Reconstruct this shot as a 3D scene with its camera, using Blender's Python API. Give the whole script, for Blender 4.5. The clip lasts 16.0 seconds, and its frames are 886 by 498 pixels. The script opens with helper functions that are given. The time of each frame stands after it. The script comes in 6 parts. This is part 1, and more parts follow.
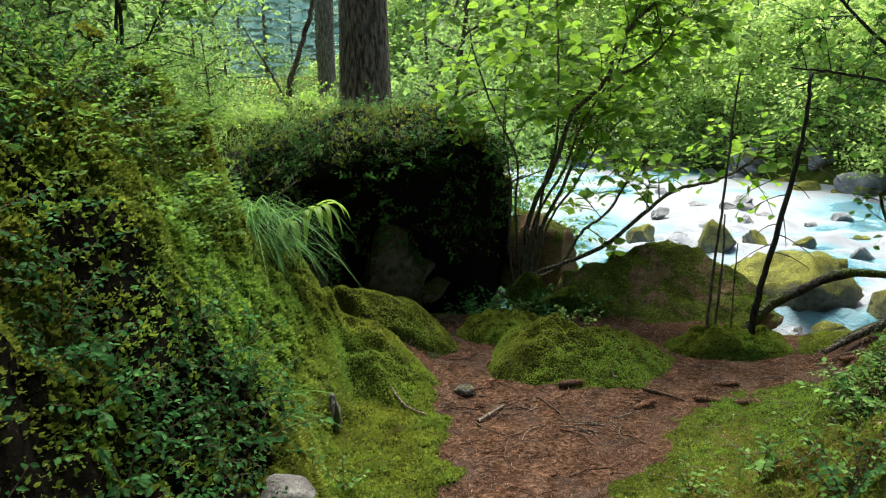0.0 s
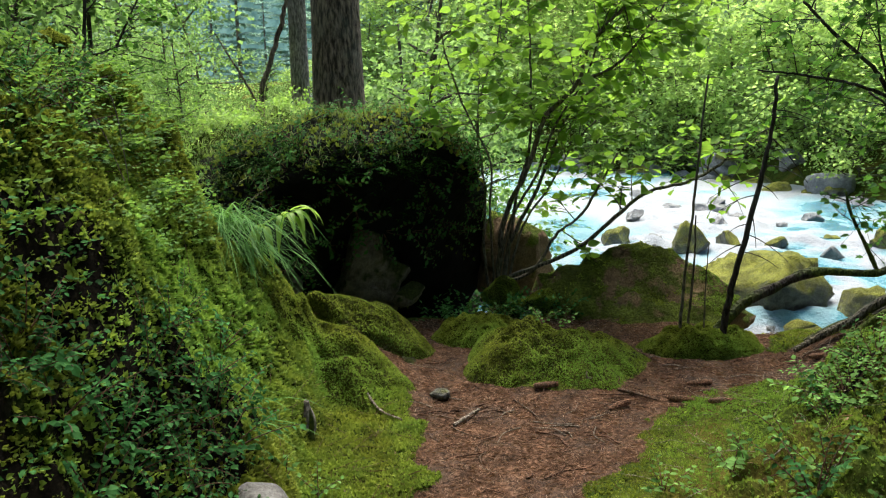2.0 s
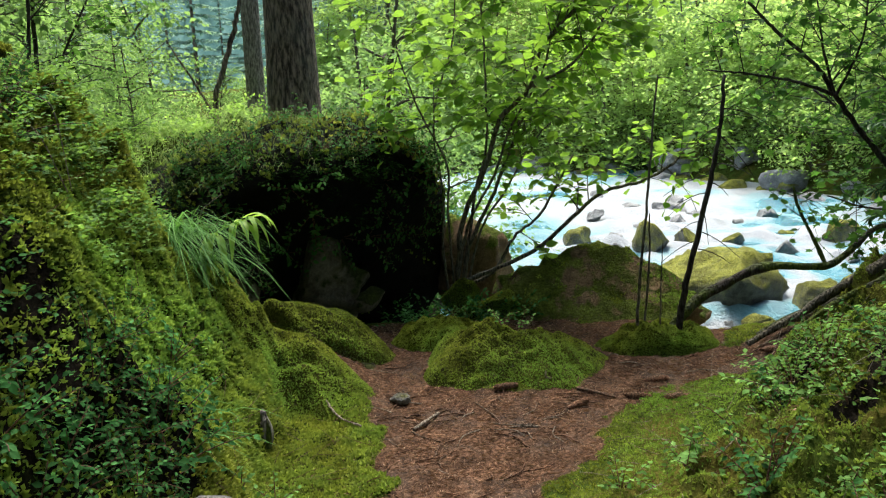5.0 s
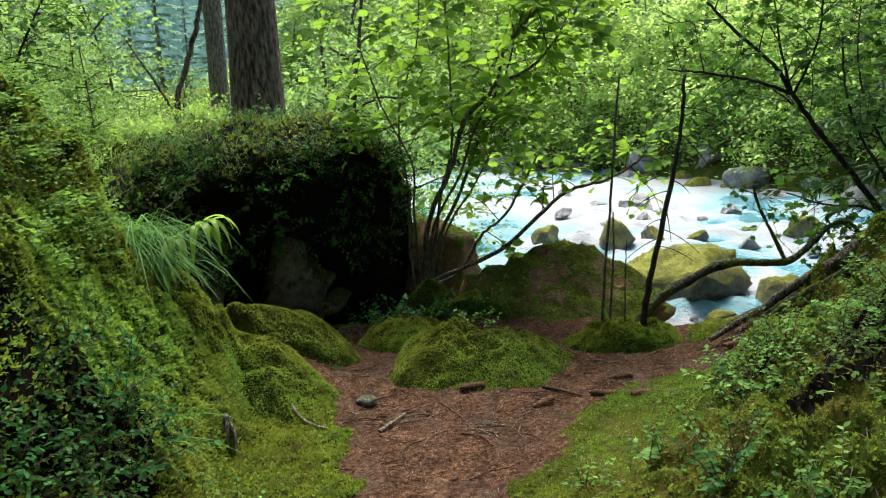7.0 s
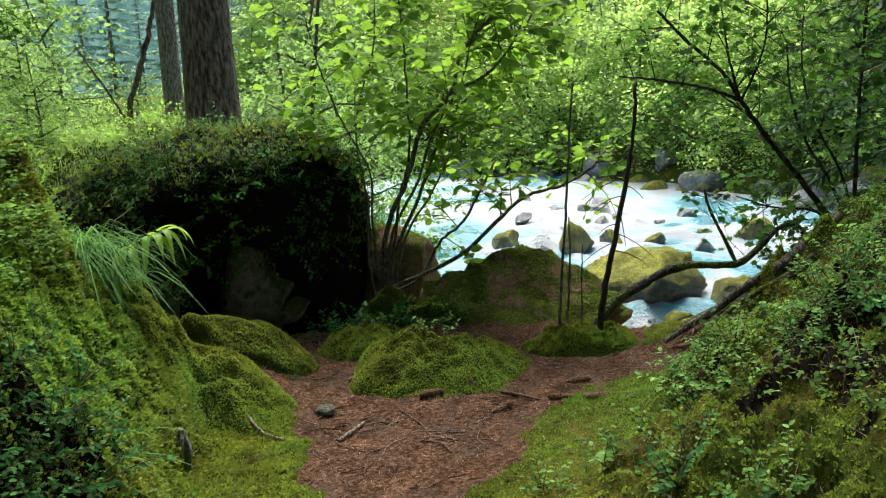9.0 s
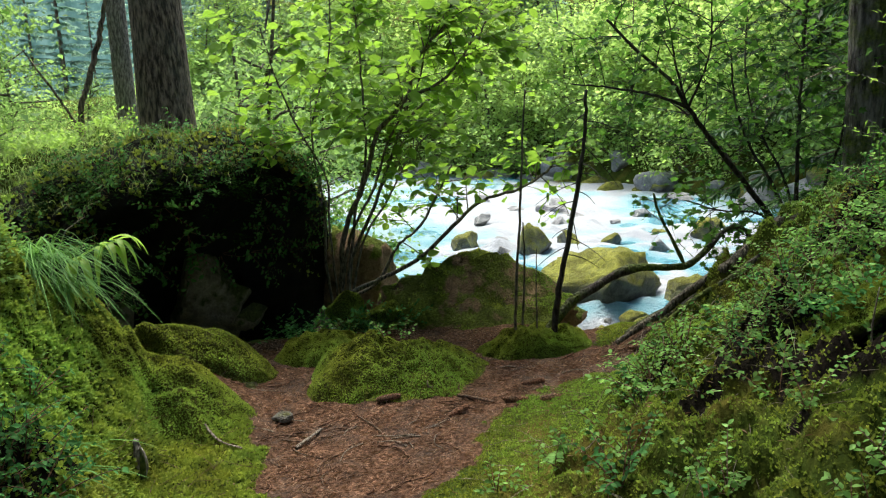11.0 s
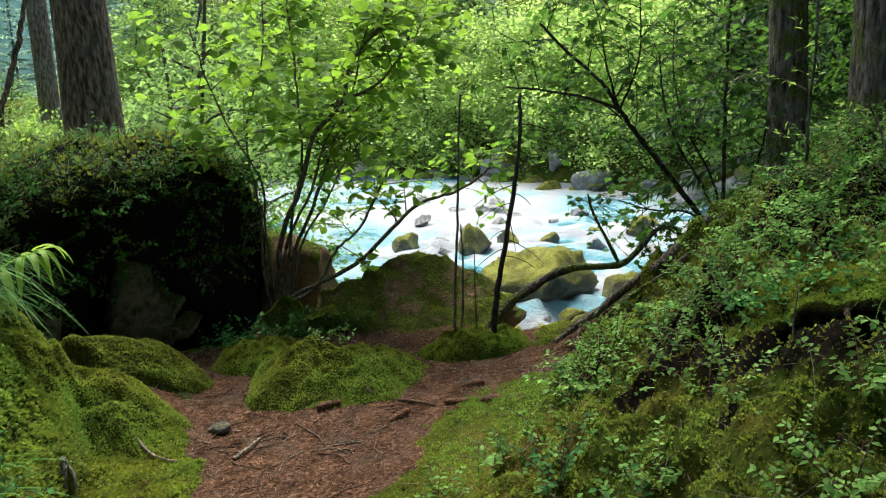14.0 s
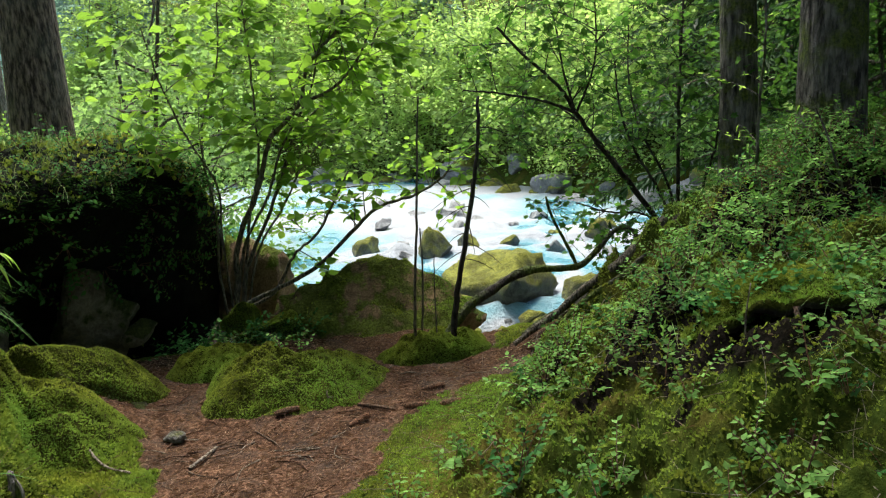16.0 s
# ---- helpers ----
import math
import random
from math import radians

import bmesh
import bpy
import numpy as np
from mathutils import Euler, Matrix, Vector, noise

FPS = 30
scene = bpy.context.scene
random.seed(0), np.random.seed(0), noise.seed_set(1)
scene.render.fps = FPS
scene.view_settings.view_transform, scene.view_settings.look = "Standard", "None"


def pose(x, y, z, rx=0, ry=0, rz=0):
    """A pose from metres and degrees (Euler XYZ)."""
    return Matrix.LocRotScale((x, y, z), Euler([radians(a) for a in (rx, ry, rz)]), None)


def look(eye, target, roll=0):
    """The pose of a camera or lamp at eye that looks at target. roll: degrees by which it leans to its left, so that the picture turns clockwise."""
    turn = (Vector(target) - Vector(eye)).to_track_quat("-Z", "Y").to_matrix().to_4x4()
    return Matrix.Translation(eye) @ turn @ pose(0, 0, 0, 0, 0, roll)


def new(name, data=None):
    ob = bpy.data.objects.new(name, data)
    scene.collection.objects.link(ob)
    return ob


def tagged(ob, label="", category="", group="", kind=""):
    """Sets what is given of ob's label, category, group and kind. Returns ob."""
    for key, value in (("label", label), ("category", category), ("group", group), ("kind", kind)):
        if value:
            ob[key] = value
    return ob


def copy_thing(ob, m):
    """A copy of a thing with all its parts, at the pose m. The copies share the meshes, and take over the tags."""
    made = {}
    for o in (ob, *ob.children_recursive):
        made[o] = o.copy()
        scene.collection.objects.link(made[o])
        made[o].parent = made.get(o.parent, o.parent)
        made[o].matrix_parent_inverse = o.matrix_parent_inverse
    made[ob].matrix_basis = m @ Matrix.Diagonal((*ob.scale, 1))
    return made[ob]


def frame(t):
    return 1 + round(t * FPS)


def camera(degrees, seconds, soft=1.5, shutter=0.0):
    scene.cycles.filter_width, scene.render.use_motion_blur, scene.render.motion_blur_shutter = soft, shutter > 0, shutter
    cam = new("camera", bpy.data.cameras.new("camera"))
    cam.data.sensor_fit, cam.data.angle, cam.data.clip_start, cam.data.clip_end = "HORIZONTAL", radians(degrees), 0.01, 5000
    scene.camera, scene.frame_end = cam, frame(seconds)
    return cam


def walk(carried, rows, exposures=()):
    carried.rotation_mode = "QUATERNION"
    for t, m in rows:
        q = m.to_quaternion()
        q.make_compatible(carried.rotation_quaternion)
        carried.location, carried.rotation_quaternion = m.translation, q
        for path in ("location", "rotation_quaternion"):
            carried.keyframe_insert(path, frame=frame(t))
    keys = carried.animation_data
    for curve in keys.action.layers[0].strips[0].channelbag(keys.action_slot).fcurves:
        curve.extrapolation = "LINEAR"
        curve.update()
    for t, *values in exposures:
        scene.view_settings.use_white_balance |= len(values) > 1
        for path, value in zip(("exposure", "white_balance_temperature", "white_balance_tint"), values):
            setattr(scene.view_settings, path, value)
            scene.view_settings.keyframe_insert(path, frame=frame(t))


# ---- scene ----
# ================= camera and walk =================
EXPOSURE = 1.62
cam = camera(62, 16.0, soft=1.15)
walk(cam, [
    (0.0, pose(0.000, 0.000, 1.550, 79.00, 1.00, -0.19)),
    (0.5, pose(0.006, -0.004, 1.549, 79.23, 1.20, -0.64)),
    (1.0, pose(0.007, -0.001, 1.546, 79.32, 1.28, -1.15)),
    (1.5, pose(0.013, 0.002, 1.545, 79.32, 1.33, -1.60)),
    (2.0, pose(0.022, -0.001, 1.548, 79.30, 1.40, -2.02)),
    (2.5, pose(0.032, -0.001, 1.549, 79.33, 1.57, -2.47)),
    (3.0, pose(0.041, -0.003, 1.552, 79.37, 1.77, -2.94)),
    (3.5, pose(0.047, -0.006, 1.549, 79.48, 1.90, -3.39)),
    (4.0, pose(0.055, -0.004, 1.546, 79.54, 2.08, -3.92)),
    (6.5, pose(0.093, 0.011, 1.542, 79.41, 2.44, -6.64)),
    (7.0, pose(0.101, 0.010, 1.543, 79.39, 2.50, -7.34)),
    (7.5, pose(0.107, 0.007, 1.545, 79.42, 2.60, -8.10)),
    (8.0, pose(0.115, 0.009, 1.543, 79.51, 2.70, -8.88)),
    (8.5, pose(0.122, 0.009, 1.544, 79.61, 2.72, -9.63)),
    (9.0, pose(0.129, -0.001, 1.553, 79.67, 2.76, -10.36)),
    (11.5, pose(0.156, -0.059, 1.602, 79.45, 2.71, -14.25)),
    (12.0, pose(0.163, -0.059, 1.608, 79.33, 2.64, -15.00)),
    (12.5, pose(0.161, -0.055, 1.606, 79.34, 2.56, -15.77)),
    (13.0, pose(0.162, -0.056, 1.606, 79.36, 2.60, -16.56)),
    (13.5, pose(0.165, -0.057, 1.606, 79.39, 2.72, -17.31)),
    (14.0, pose(0.171, -0.057, 1.608, 79.38, 2.94, -18.12)),
    (14.5, pose(0.180, -0.057, 1.605, 79.40, 3.04, -18.94)),
    (15.0, pose(0.184, -0.055, 1.604, 79.42, 3.03, -19.80)),
    (15.5, pose(0.185, -0.055, 1.604, 79.45, 2.93, -20.55)),
    (16.0, pose(0.185, -0.054, 1.604, 79.50, 2.92, -21.19)),
])

# ================= world, sun, exposure =================
SUN_ELEVATION, SUN_AZIMUTH = 65.0, 4.0     # degrees; azimuth from +y towards +x
world = bpy.data.worlds.new("forest_sky")
scene.world = world
world.use_nodes = True
wn = world.node_tree.nodes
sky = wn.new("ShaderNodeTexSky")
sky.sky_type, sky.sun_disc = "NISHITA", False
sky.sun_elevation, sky.sun_rotation = radians(SUN_ELEVATION), radians(SUN_AZIMUTH)
sky.air_density, sky.dust_density, sky.ozone_density = 1.0, 3.0, 1.0
pale = wn.new("ShaderNodeHueSaturation")       # thin high cloud takes the blue out of the sky
pale.inputs["Saturation"].default_value = 0.85
world.node_tree.links.new(sky.outputs["Color"], pale.inputs["Color"])
world.node_tree.links.new(pale.outputs["Color"], wn["Background"].inputs["Color"])
wn["Background"].inputs["Strength"].default_value = 0.15
sun = new("sun", bpy.data.lights.new("sun", "SUN"))
sun.data.energy, sun.data.angle, sun.data.color = 3.0, radians(30), (1.0, 0.96, 0.88)
az, el = radians(SUN_AZIMUTH), radians(SUN_ELEVATION)
sun.matrix_world = look((0, 0, 40), Vector((0, 0, 40)) - Vector((math.sin(az) * math.cos(el), math.cos(az) * math.cos(el), math.sin(el))))
scene.view_settings.exposure = EXPOSURE
# ================= materials =================
class Mat:
    """A short way to write node materials."""

    def __init__(self, name):
        self.m = bpy.data.materials.new(name)
        self.m.use_nodes = True
        self.t = self.m.node_tree
        self.n = self.t.nodes
        self.bsdf = self.n["Principled BSDF"]
        self.out = self.n["Material Output"]
        self.co = self.n.new("ShaderNodeTexCoord").outputs["Object"]

    def node(self, kind, **values):
        made = self.n.new("ShaderNode" + kind)
        for key, value in values.items():
            if key in made.inputs:
                self.put(made.inputs[key], value)
        return made

    def put(self, socket, value):
        if isinstance(value, bpy.types.NodeSocket):
            self.t.links.new(value, socket)
        else:
            socket.default_value = value

    def scaled(self, sx, sy, sz):
        made = self.n.new("ShaderNodeMapping")
        self.put(made.inputs["Vector"], self.co)
        made.inputs["Scale"].default_value = (sx, sy, sz)
        return made.outputs[0]

    def noise(self, scale, detail=4.0, rough=0.6, vec=None):
        made = self.n.new("ShaderNodeTexNoise")
        self.put(made.inputs["Vector"], vec or self.co)
        made.inputs["Scale"].default_value = scale
        made.inputs["Detail"].default_value = detail
        made.inputs["Roughness"].default_value = rough
        return made.outputs["Fac"]

    def voronoi(self, scale, vec=None):
        made = self.n.new("ShaderNodeTexVoronoi")
        self.put(made.inputs["Vector"], vec or self.co)
        made.inputs["Scale"].default_value = scale
        return made.outputs["Distance"]

    def ramp(self, fac, *stops):
        made = self.n.new("ShaderNodeValToRGB")
        self.put(made.inputs["Fac"], fac)
        band = made.color_ramp.elements
        while len(band) < len(stops):
            band.new(0.5)
        for slot, (place, colour) in zip(band, stops):
            slot.position, slot.color = place, (*colour, 1.0) if len(colour) == 3 else colour
        return made.outputs["Color"]

    def mix(self, fac, a, b, how="MIX"):
        made = self.n.new("ShaderNodeMix")
        made.data_type, made.blend_type = "RGBA", how
        self.put(made.inputs[0], fac)
        for slot, value in ((6, a), (7, b)):
            self.put(made.inputs[slot], (*value, 1.0) if isinstance(value, tuple) else value)
        return made.outputs[2]

    def math(self, how, a, b=0.0):
        made = self.n.new("ShaderNodeMath")
        made.operation, made.use_clamp = how, False
        self.put(made.inputs[0], a)
        self.put(made.inputs[1], b)
        return made.outputs[0]

    def span(self, value, low, high, to_low=0.0, to_high=1.0):
        made = self.n.new("ShaderNodeMapRange")
        self.put(made.inputs[0], value)
        for k, v in enumerate((low, high, to_low, to_high)):
            made.inputs[k + 1].default_value = v
        return made.outputs[0]

    def attribute(self, name):
        made = self.n.new("ShaderNodeAttribute")
        made.attribute_name = name
        return made.outputs["Fac"]

    def island(self):
        return self.n.new("ShaderNodeNewGeometry").outputs["Random Per Island"]

    def single(self):
        return self.n.new("ShaderNodeObjectInfo").outputs["Random"]

    def upward(self):
        made = self.n.new("ShaderNodeSeparateXYZ")
        self.t.links.new(self.n.new("ShaderNodeNewGeometry").outputs["Normal"], made.inputs[0])
        return made.outputs["Z"]

    def bump(self, height, strength, distance):
        made = self.n.new("ShaderNodeBump")
        self.put(made.inputs["Height"], height)
        made.inputs["Strength"].default_value, made.inputs["Distance"].default_value = strength, distance
        self.t.links.new(made.outputs[0], self.bsdf.inputs["Normal"])

    def finish(self, colour, rough=0.8, spec=0.3, metal=0.0):
        self.put(self.bsdf.inputs["Base Color"], (*colour, 1.0) if isinstance(colour, tuple) else colour)
        self.put(self.bsdf.inputs["Roughness"], rough)
        self.bsdf.inputs["Specular IOR Level"].default_value = spec
        self.bsdf.inputs["Metallic"].default_value = metal
        return self.m

    def leafy(self, colour, glow, rough=0.45, spec=0.3, share=0.45):
        """A thin leaf that lets light through."""
        self.finish(colour, rough, spec)
        thin = self.n.new("ShaderNodeBsdfTranslucent")
        self.put(thin.inputs["Color"], glow)
        both = self.n.new("ShaderNodeMixShader")
        both.inputs[0].default_value = share
        self.t.links.new(self.bsdf.outputs[0], both.inputs[1])
        self.t.links.new(thin.outputs[0], both.inputs[2])
        self.t.links.new(both.outputs[0], self.out.inputs["Surface"])
        return self.m


def leaf_material(name, dark, mid, light, glow, share=0.45, rough=0.6, patch=1.2, depth=0.55, shine=0.08, other=None):
    """Leaves that differ one by one, and in patches."""
    k = Mat(name)
    c = k.ramp(k.island(), (0.0, dark), (0.5, mid), (1.0, light))
    c = k.mix(k.span(k.noise(patch, 4), 0.40, 0.59), k.mix(1.0, c, (depth, depth, depth), "MULTIPLY"), c)
    c = k.mix(k.span(k.noise(patch * 2.7, 3), 0.5, 0.72), c, k.mix(0.5, c, light))
    if other:
        c = k.mix(k.span(k.noise(0.9, 4), 0.42, 0.62, 0.0, 0.8), c, k.mix(k.island(), other, tuple(1.8 * m for m in other)))
    g = k.mix(0.35, c, glow)
    g = k.mix(1.0, g, (1.6, 1.6, 1.3), "MULTIPLY")
    return k.leafy(c, g, rough, shine, share)


LEAF_HAZEL = leaf_material("leaf_hazel", (0.070, 0.16, 0.020), (0.12, 0.24, 0.028), (0.18, 0.305, 0.046), (0.21, 0.345, 0.042), 0.52, depth=0.75, shine=0.06)
LEAF_YOUNG = leaf_material("leaf_young_tree", (0.07, 0.15, 0.042), (0.12, 0.225, 0.066), (0.19, 0.305, 0.105), (0.21, 0.33, 0.09), 0.5, depth=0.7)
LEAF_DARK = leaf_material("leaf_shaded_bush", (0.020, 0.066, 0.012), (0.042, 0.115, 0.021), (0.085, 0.19, 0.036), (0.085, 0.19, 0.028), 0.4, shine=0.04)
# darker leaf copy with the boulder's shade put into its colour
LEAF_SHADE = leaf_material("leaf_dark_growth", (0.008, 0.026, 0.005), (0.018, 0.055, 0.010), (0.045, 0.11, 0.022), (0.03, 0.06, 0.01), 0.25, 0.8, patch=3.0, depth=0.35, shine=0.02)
# light green, paled further to put the river mist into the colour
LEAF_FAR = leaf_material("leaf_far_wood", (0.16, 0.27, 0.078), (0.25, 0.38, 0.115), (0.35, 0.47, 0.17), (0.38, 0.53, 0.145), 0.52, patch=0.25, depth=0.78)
LEAF_BERRY = leaf_material("leaf_bilberry", (0.014, 0.062, 0.014), (0.040, 0.145, 0.038), (0.12, 0.31, 0.09), (0.10, 0.26, 0.065), 0.35, 0.65, patch=4.0, depth=0.25, shine=0.03)
LEAF_CREST = leaf_material("leaf_crest_shoots", (0.06, 0.15, 0.03), (0.12, 0.25, 0.05), (0.22, 0.37, 0.085), (0.22, 0.38, 0.06), 0.4, patch=3.0, depth=0.35)
LEAF_FERN = leaf_material("leaf_fresh_sprig", (0.13, 0.26, 0.05), (0.20, 0.36, 0.075), (0.32, 0.48, 0.13), (0.32, 0.5, 0.08), 0.45)
LEAF_FRESH = leaf_material("leaf_fresh_seedling", (0.065, 0.165, 0.036), (0.135, 0.29, 0.066), (0.24, 0.43, 0.12), (0.21, 0.39, 0.085), 0.42, 0.6, patch=4.0, depth=0.4, shine=0.04)
LEAF_LEDGE = leaf_material("leaf_shady_ledge", (0.028, 0.09, 0.020), (0.06, 0.18, 0.042), (0.12, 0.30, 0.08), (0.11, 0.26, 0.06), 0.38, 0.6, patch=3.0, depth=0.5, shine=0.05)
LEAF_LILY = leaf_material("leaf_pale_lily", (0.18, 0.32, 0.05), (0.25, 0.41, 0.065), (0.32, 0.48, 0.10), (0.35, 0.51, 0.09), 0.45, 0.45, shine=0.12)
GRASS = leaf_material("grass_blade", (0.03, 0.10, 0.02), (0.07, 0.19, 0.04), (0.14, 0.30, 0.07), (0.14, 0.30, 0.05), 0.35, 0.5, shine=0.06)
GRASS_DRY = leaf_material("grass_half_dry", (0.05, 0.11, 0.025), (0.10, 0.18, 0.04), (0.22, 0.24, 0.08), (0.16, 0.24, 0.05), 0.3, 0.6)
MEADOW = leaf_material("meadow_grass", (0.10, 0.22, 0.05), (0.20, 0.34, 0.10), (0.38, 0.48, 0.20), (0.3, 0.4, 0.1), 0.4, 0.5)
NEEDLE = leaf_material("spruce_needles", (0.018, 0.045, 0.02), (0.03, 0.075, 0.03), (0.06, 0.12, 0.045), (0.06, 0.12, 0.03), 0.2, 0.5)
# paled and blued so that the colour carries the haze of distance
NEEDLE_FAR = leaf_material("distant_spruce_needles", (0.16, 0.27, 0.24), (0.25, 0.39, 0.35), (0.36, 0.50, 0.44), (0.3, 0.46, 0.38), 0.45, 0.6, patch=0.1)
MOSS = leaf_material("moss_tuft", (0.098, 0.125, 0.018), (0.175, 0.21, 0.032), (0.30, 0.33, 0.064), (0.30, 0.36, 0.046), 0.33, 0.8, patch=7.0, depth=0.33, other=(0.11, 0.22, 0.042))


def bark(name, dark, light, moss=0.0, grain=1.0):
    k = Mat(name)
    v = k.scaled(10 * grain, 10 * grain, 2.4 * grain)
    ridge = k.noise(2.2, 8, 0.65, v)
    flake = k.voronoi(3.0, v)
    c = k.ramp(ridge, (0.41, dark), (0.5, tuple(0.55 * a + 0.45 * b for a, b in zip(dark, light))), (0.60, light))
    c = k.mix(k.span(k.noise(3.0, 5), 0.45, 0.7), c, k.mix(0.45, c, (0.14, 0.15, 0.12)))
    if moss:
        patch = k.span(k.noise(4.0, 5), 0.62 - moss * 0.35, 0.72 - moss * 0.3)
        c = k.mix(patch, c, k.ramp(k.noise(60, 3), (0.35, (0.03, 0.05, 0.008)), (0.7, (0.12, 0.15, 0.025))))
    k.bump(k.math("ADD", ridge, k.math("MULTIPLY", flake, 0.8)), 1.0, 0.05 / grain)
    return k.finish(c, 0.9, 0.2)


BARK_SPRUCE = bark("bark_spruce", (0.034, 0.025, 0.018), (0.25, 0.19, 0.14), 0.0, 1.7)
BARK_GREY = bark("bark_pale_spruce", (0.08, 0.07, 0.06), (0.36, 0.32, 0.28), 0.0, 3.0)
BARK_MOSSY = bark("bark_mossy_trunk", (0.014, 0.013, 0.011), (0.16, 0.15, 0.125), 0.34, 1.4)
BARK_STEM = bark("bark_thin_stem", (0.025, 0.021, 0.015), (0.16, 0.14, 0.10), 0.15, 3.0)
BARK_LOG = bark("bark_mossy_branch", (0.012, 0.009, 0.007), (0.06, 0.05, 0.04), 0.55, 2.0)
BARK_DARK = bark("bark_wet_dark_stem", (0.008, 0.006, 0.005), (0.045, 0.035, 0.028), 0.0, 3.0)
TWIG_PALE = bark("dead_twig", (0.09, 0.07, 0.05), (0.32, 0.27, 0.21), 0.0, 4.0)
TWIG_RED = bark("brown_twig", (0.05, 0.025, 0.015), (0.18, 0.09, 0.05), 0.0, 4.0)


def ground_material():
    k = Mat("forest_floor")
    big, mid, fine, grit = k.noise(1.3, 4), k.noise(7, 6), k.noise(45, 6, 0.7), k.noise(170, 4, 0.7)
    litter = k.ramp(fine, (0.34, (0.018, 0.010, 0.007)), (0.48, (0.092, 0.050, 0.030)), (0.58, (0.185, 0.102, 0.062)), (0.70, (0.33, 0.21, 0.14)))
    litter = k.mix(k.span(mid, 0.35, 0.62), k.mix(1.0, litter, (0.38, 0.40, 0.42), "MULTIPLY"), litter)
    litter = k.mix(k.span(k.noise(3.2, 4), 0.5, 0.68), litter, k.mix(0.5, litter, (0.075, 0.062, 0.052)))
    soil = k.ramp(grit, (0.3, (0.020, 0.016, 0.014)), (0.7, (0.095, 0.075, 0.06)))
    litter = k.mix(k.span(k.math("ADD", big, k.math("MULTIPLY", mid, 0.4)), 0.74, 0.9), litter, soil)
    moss = k.ramp(fine, (0.25, (0.008, 0.012, 0.003)), (0.5, (0.028, 0.040, 0.006)), (0.72, (0.10, 0.115, 0.018)))
    moss = k.mix(k.span(mid, 0.42, 0.66), moss, k.mix(0.6, moss, (0.055, 0.095, 0.015)))
    moss = k.mix(k.span(big, 0.5, 0.66), moss, k.mix(0.45, moss, (0.15, 0.11, 0.025)))
    edge = k.math("ADD", k.attribute("litter"), k.math("MULTIPLY", k.math("SUBTRACT", k.noise(18, 5), 0.5), 0.9))
    c = k.mix(k.span(edge, 0.38, 0.62), moss, litter)
    # near-black earth that paints the shade between the leaves
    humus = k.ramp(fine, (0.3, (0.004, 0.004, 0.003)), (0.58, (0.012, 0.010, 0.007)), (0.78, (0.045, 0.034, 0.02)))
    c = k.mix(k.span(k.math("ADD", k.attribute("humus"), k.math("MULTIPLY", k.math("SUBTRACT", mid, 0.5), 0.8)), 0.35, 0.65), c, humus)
    c = k.mix(k.span(k.attribute("soil"), 0.3, 0.7), c, soil)
    k.bump(k.math("ADD", k.math("MULTIPLY", grit, 0.5), fine), 0.8, 0.025)
    return k.finish(c, 0.95, 0.02)


def rock_material(name, dark, light, moss_from, moss_to, gloss=0.75, moss_light=(0.20, 0.21, 0.03), shine=0.3, patchy=0.0):
    """Stone with moss where its surface looks upward."""
    k = Mat(name)
    a, b, c3 = k.noise(1.6, 6, 0.65), k.noise(9, 8, 0.7), k.noise(55, 5, 0.7)
    stone = k.ramp(k.math("ADD", k.math("MULTIPLY", a, 0.5), k.math("MULTIPLY", b, 0.5)), (0.35, dark), (0.62, light))
    stone = k.mix(k.span(c3, 0.4, 0.7), k.mix(1.0, stone, (0.65, 0.65, 0.65), "MULTIPLY"), stone)
    moss = k.ramp(c3, (0.28, tuple(0.16 * m for m in moss_light)), (0.5, tuple(0.5 * m for m in moss_light)), (0.75, moss_light))
    moss = k.mix(k.span(k.noise(5, 4), 0.42, 0.62), k.mix(1.0, moss, (0.5, 0.5, 0.5), "MULTIPLY"), moss)
    up = k.math("ADD", k.upward(), k.math("MULTIPLY", k.math("SUBTRACT", b, 0.5), 1.6))
    up = k.math("ADD", up, k.math("MULTIPLY", k.math("SUBTRACT", k.noise(2.4, 5, 0.6), 0.5), patchy))
    c = k.mix(k.span(up, moss_from, moss_to), stone, moss)
    k.bump(k.math("ADD", b, k.math("MULTIPLY", c3, 0.5)), 1.0, 0.07)
    return k.finish(c, gloss, shine)


GROUND = ground_material()
# near black: the stone colour itself holds the shade of the overhang
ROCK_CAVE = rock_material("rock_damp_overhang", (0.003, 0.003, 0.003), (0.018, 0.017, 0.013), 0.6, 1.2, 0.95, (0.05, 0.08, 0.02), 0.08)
ROCK_HOLLOW = rock_material("rock_shaded_hollow", (0.012, 0.011, 0.008), (0.36, 0.31, 0.20), 0.1, 0.5, 0.95, (0.09, 0.11, 0.025), 0.1, 2.6)
ROCK_PALE = rock_material("rock_pale_foot", (0.09, 0.095, 0.08), (0.27, 0.26, 0.22), 0.75, 1.1)
ROCK_BROWN = rock_material("rock_earthy_slab", (0.014, 0.011, 0.008), (0.46, 0.31, 0.19), 0.34, 0.62, 0.95, (0.19, 0.25, 0.04), 0.06, 3.2)
ROCK_MOSSY = rock_material("rock_moss_covered", (0.04, 0.04, 0.03), (0.12, 0.11, 0.08), -0.6, 0.0, 0.9, (0.15, 0.17, 0.022), 0.1)
ROCK_RIVER = rock_material("rock_river_moss_top", (0.03, 0.032, 0.03), (0.34, 0.34, 0.31), -0.15, 0.65, 0.7, (0.38, 0.40, 0.065), 0.1)
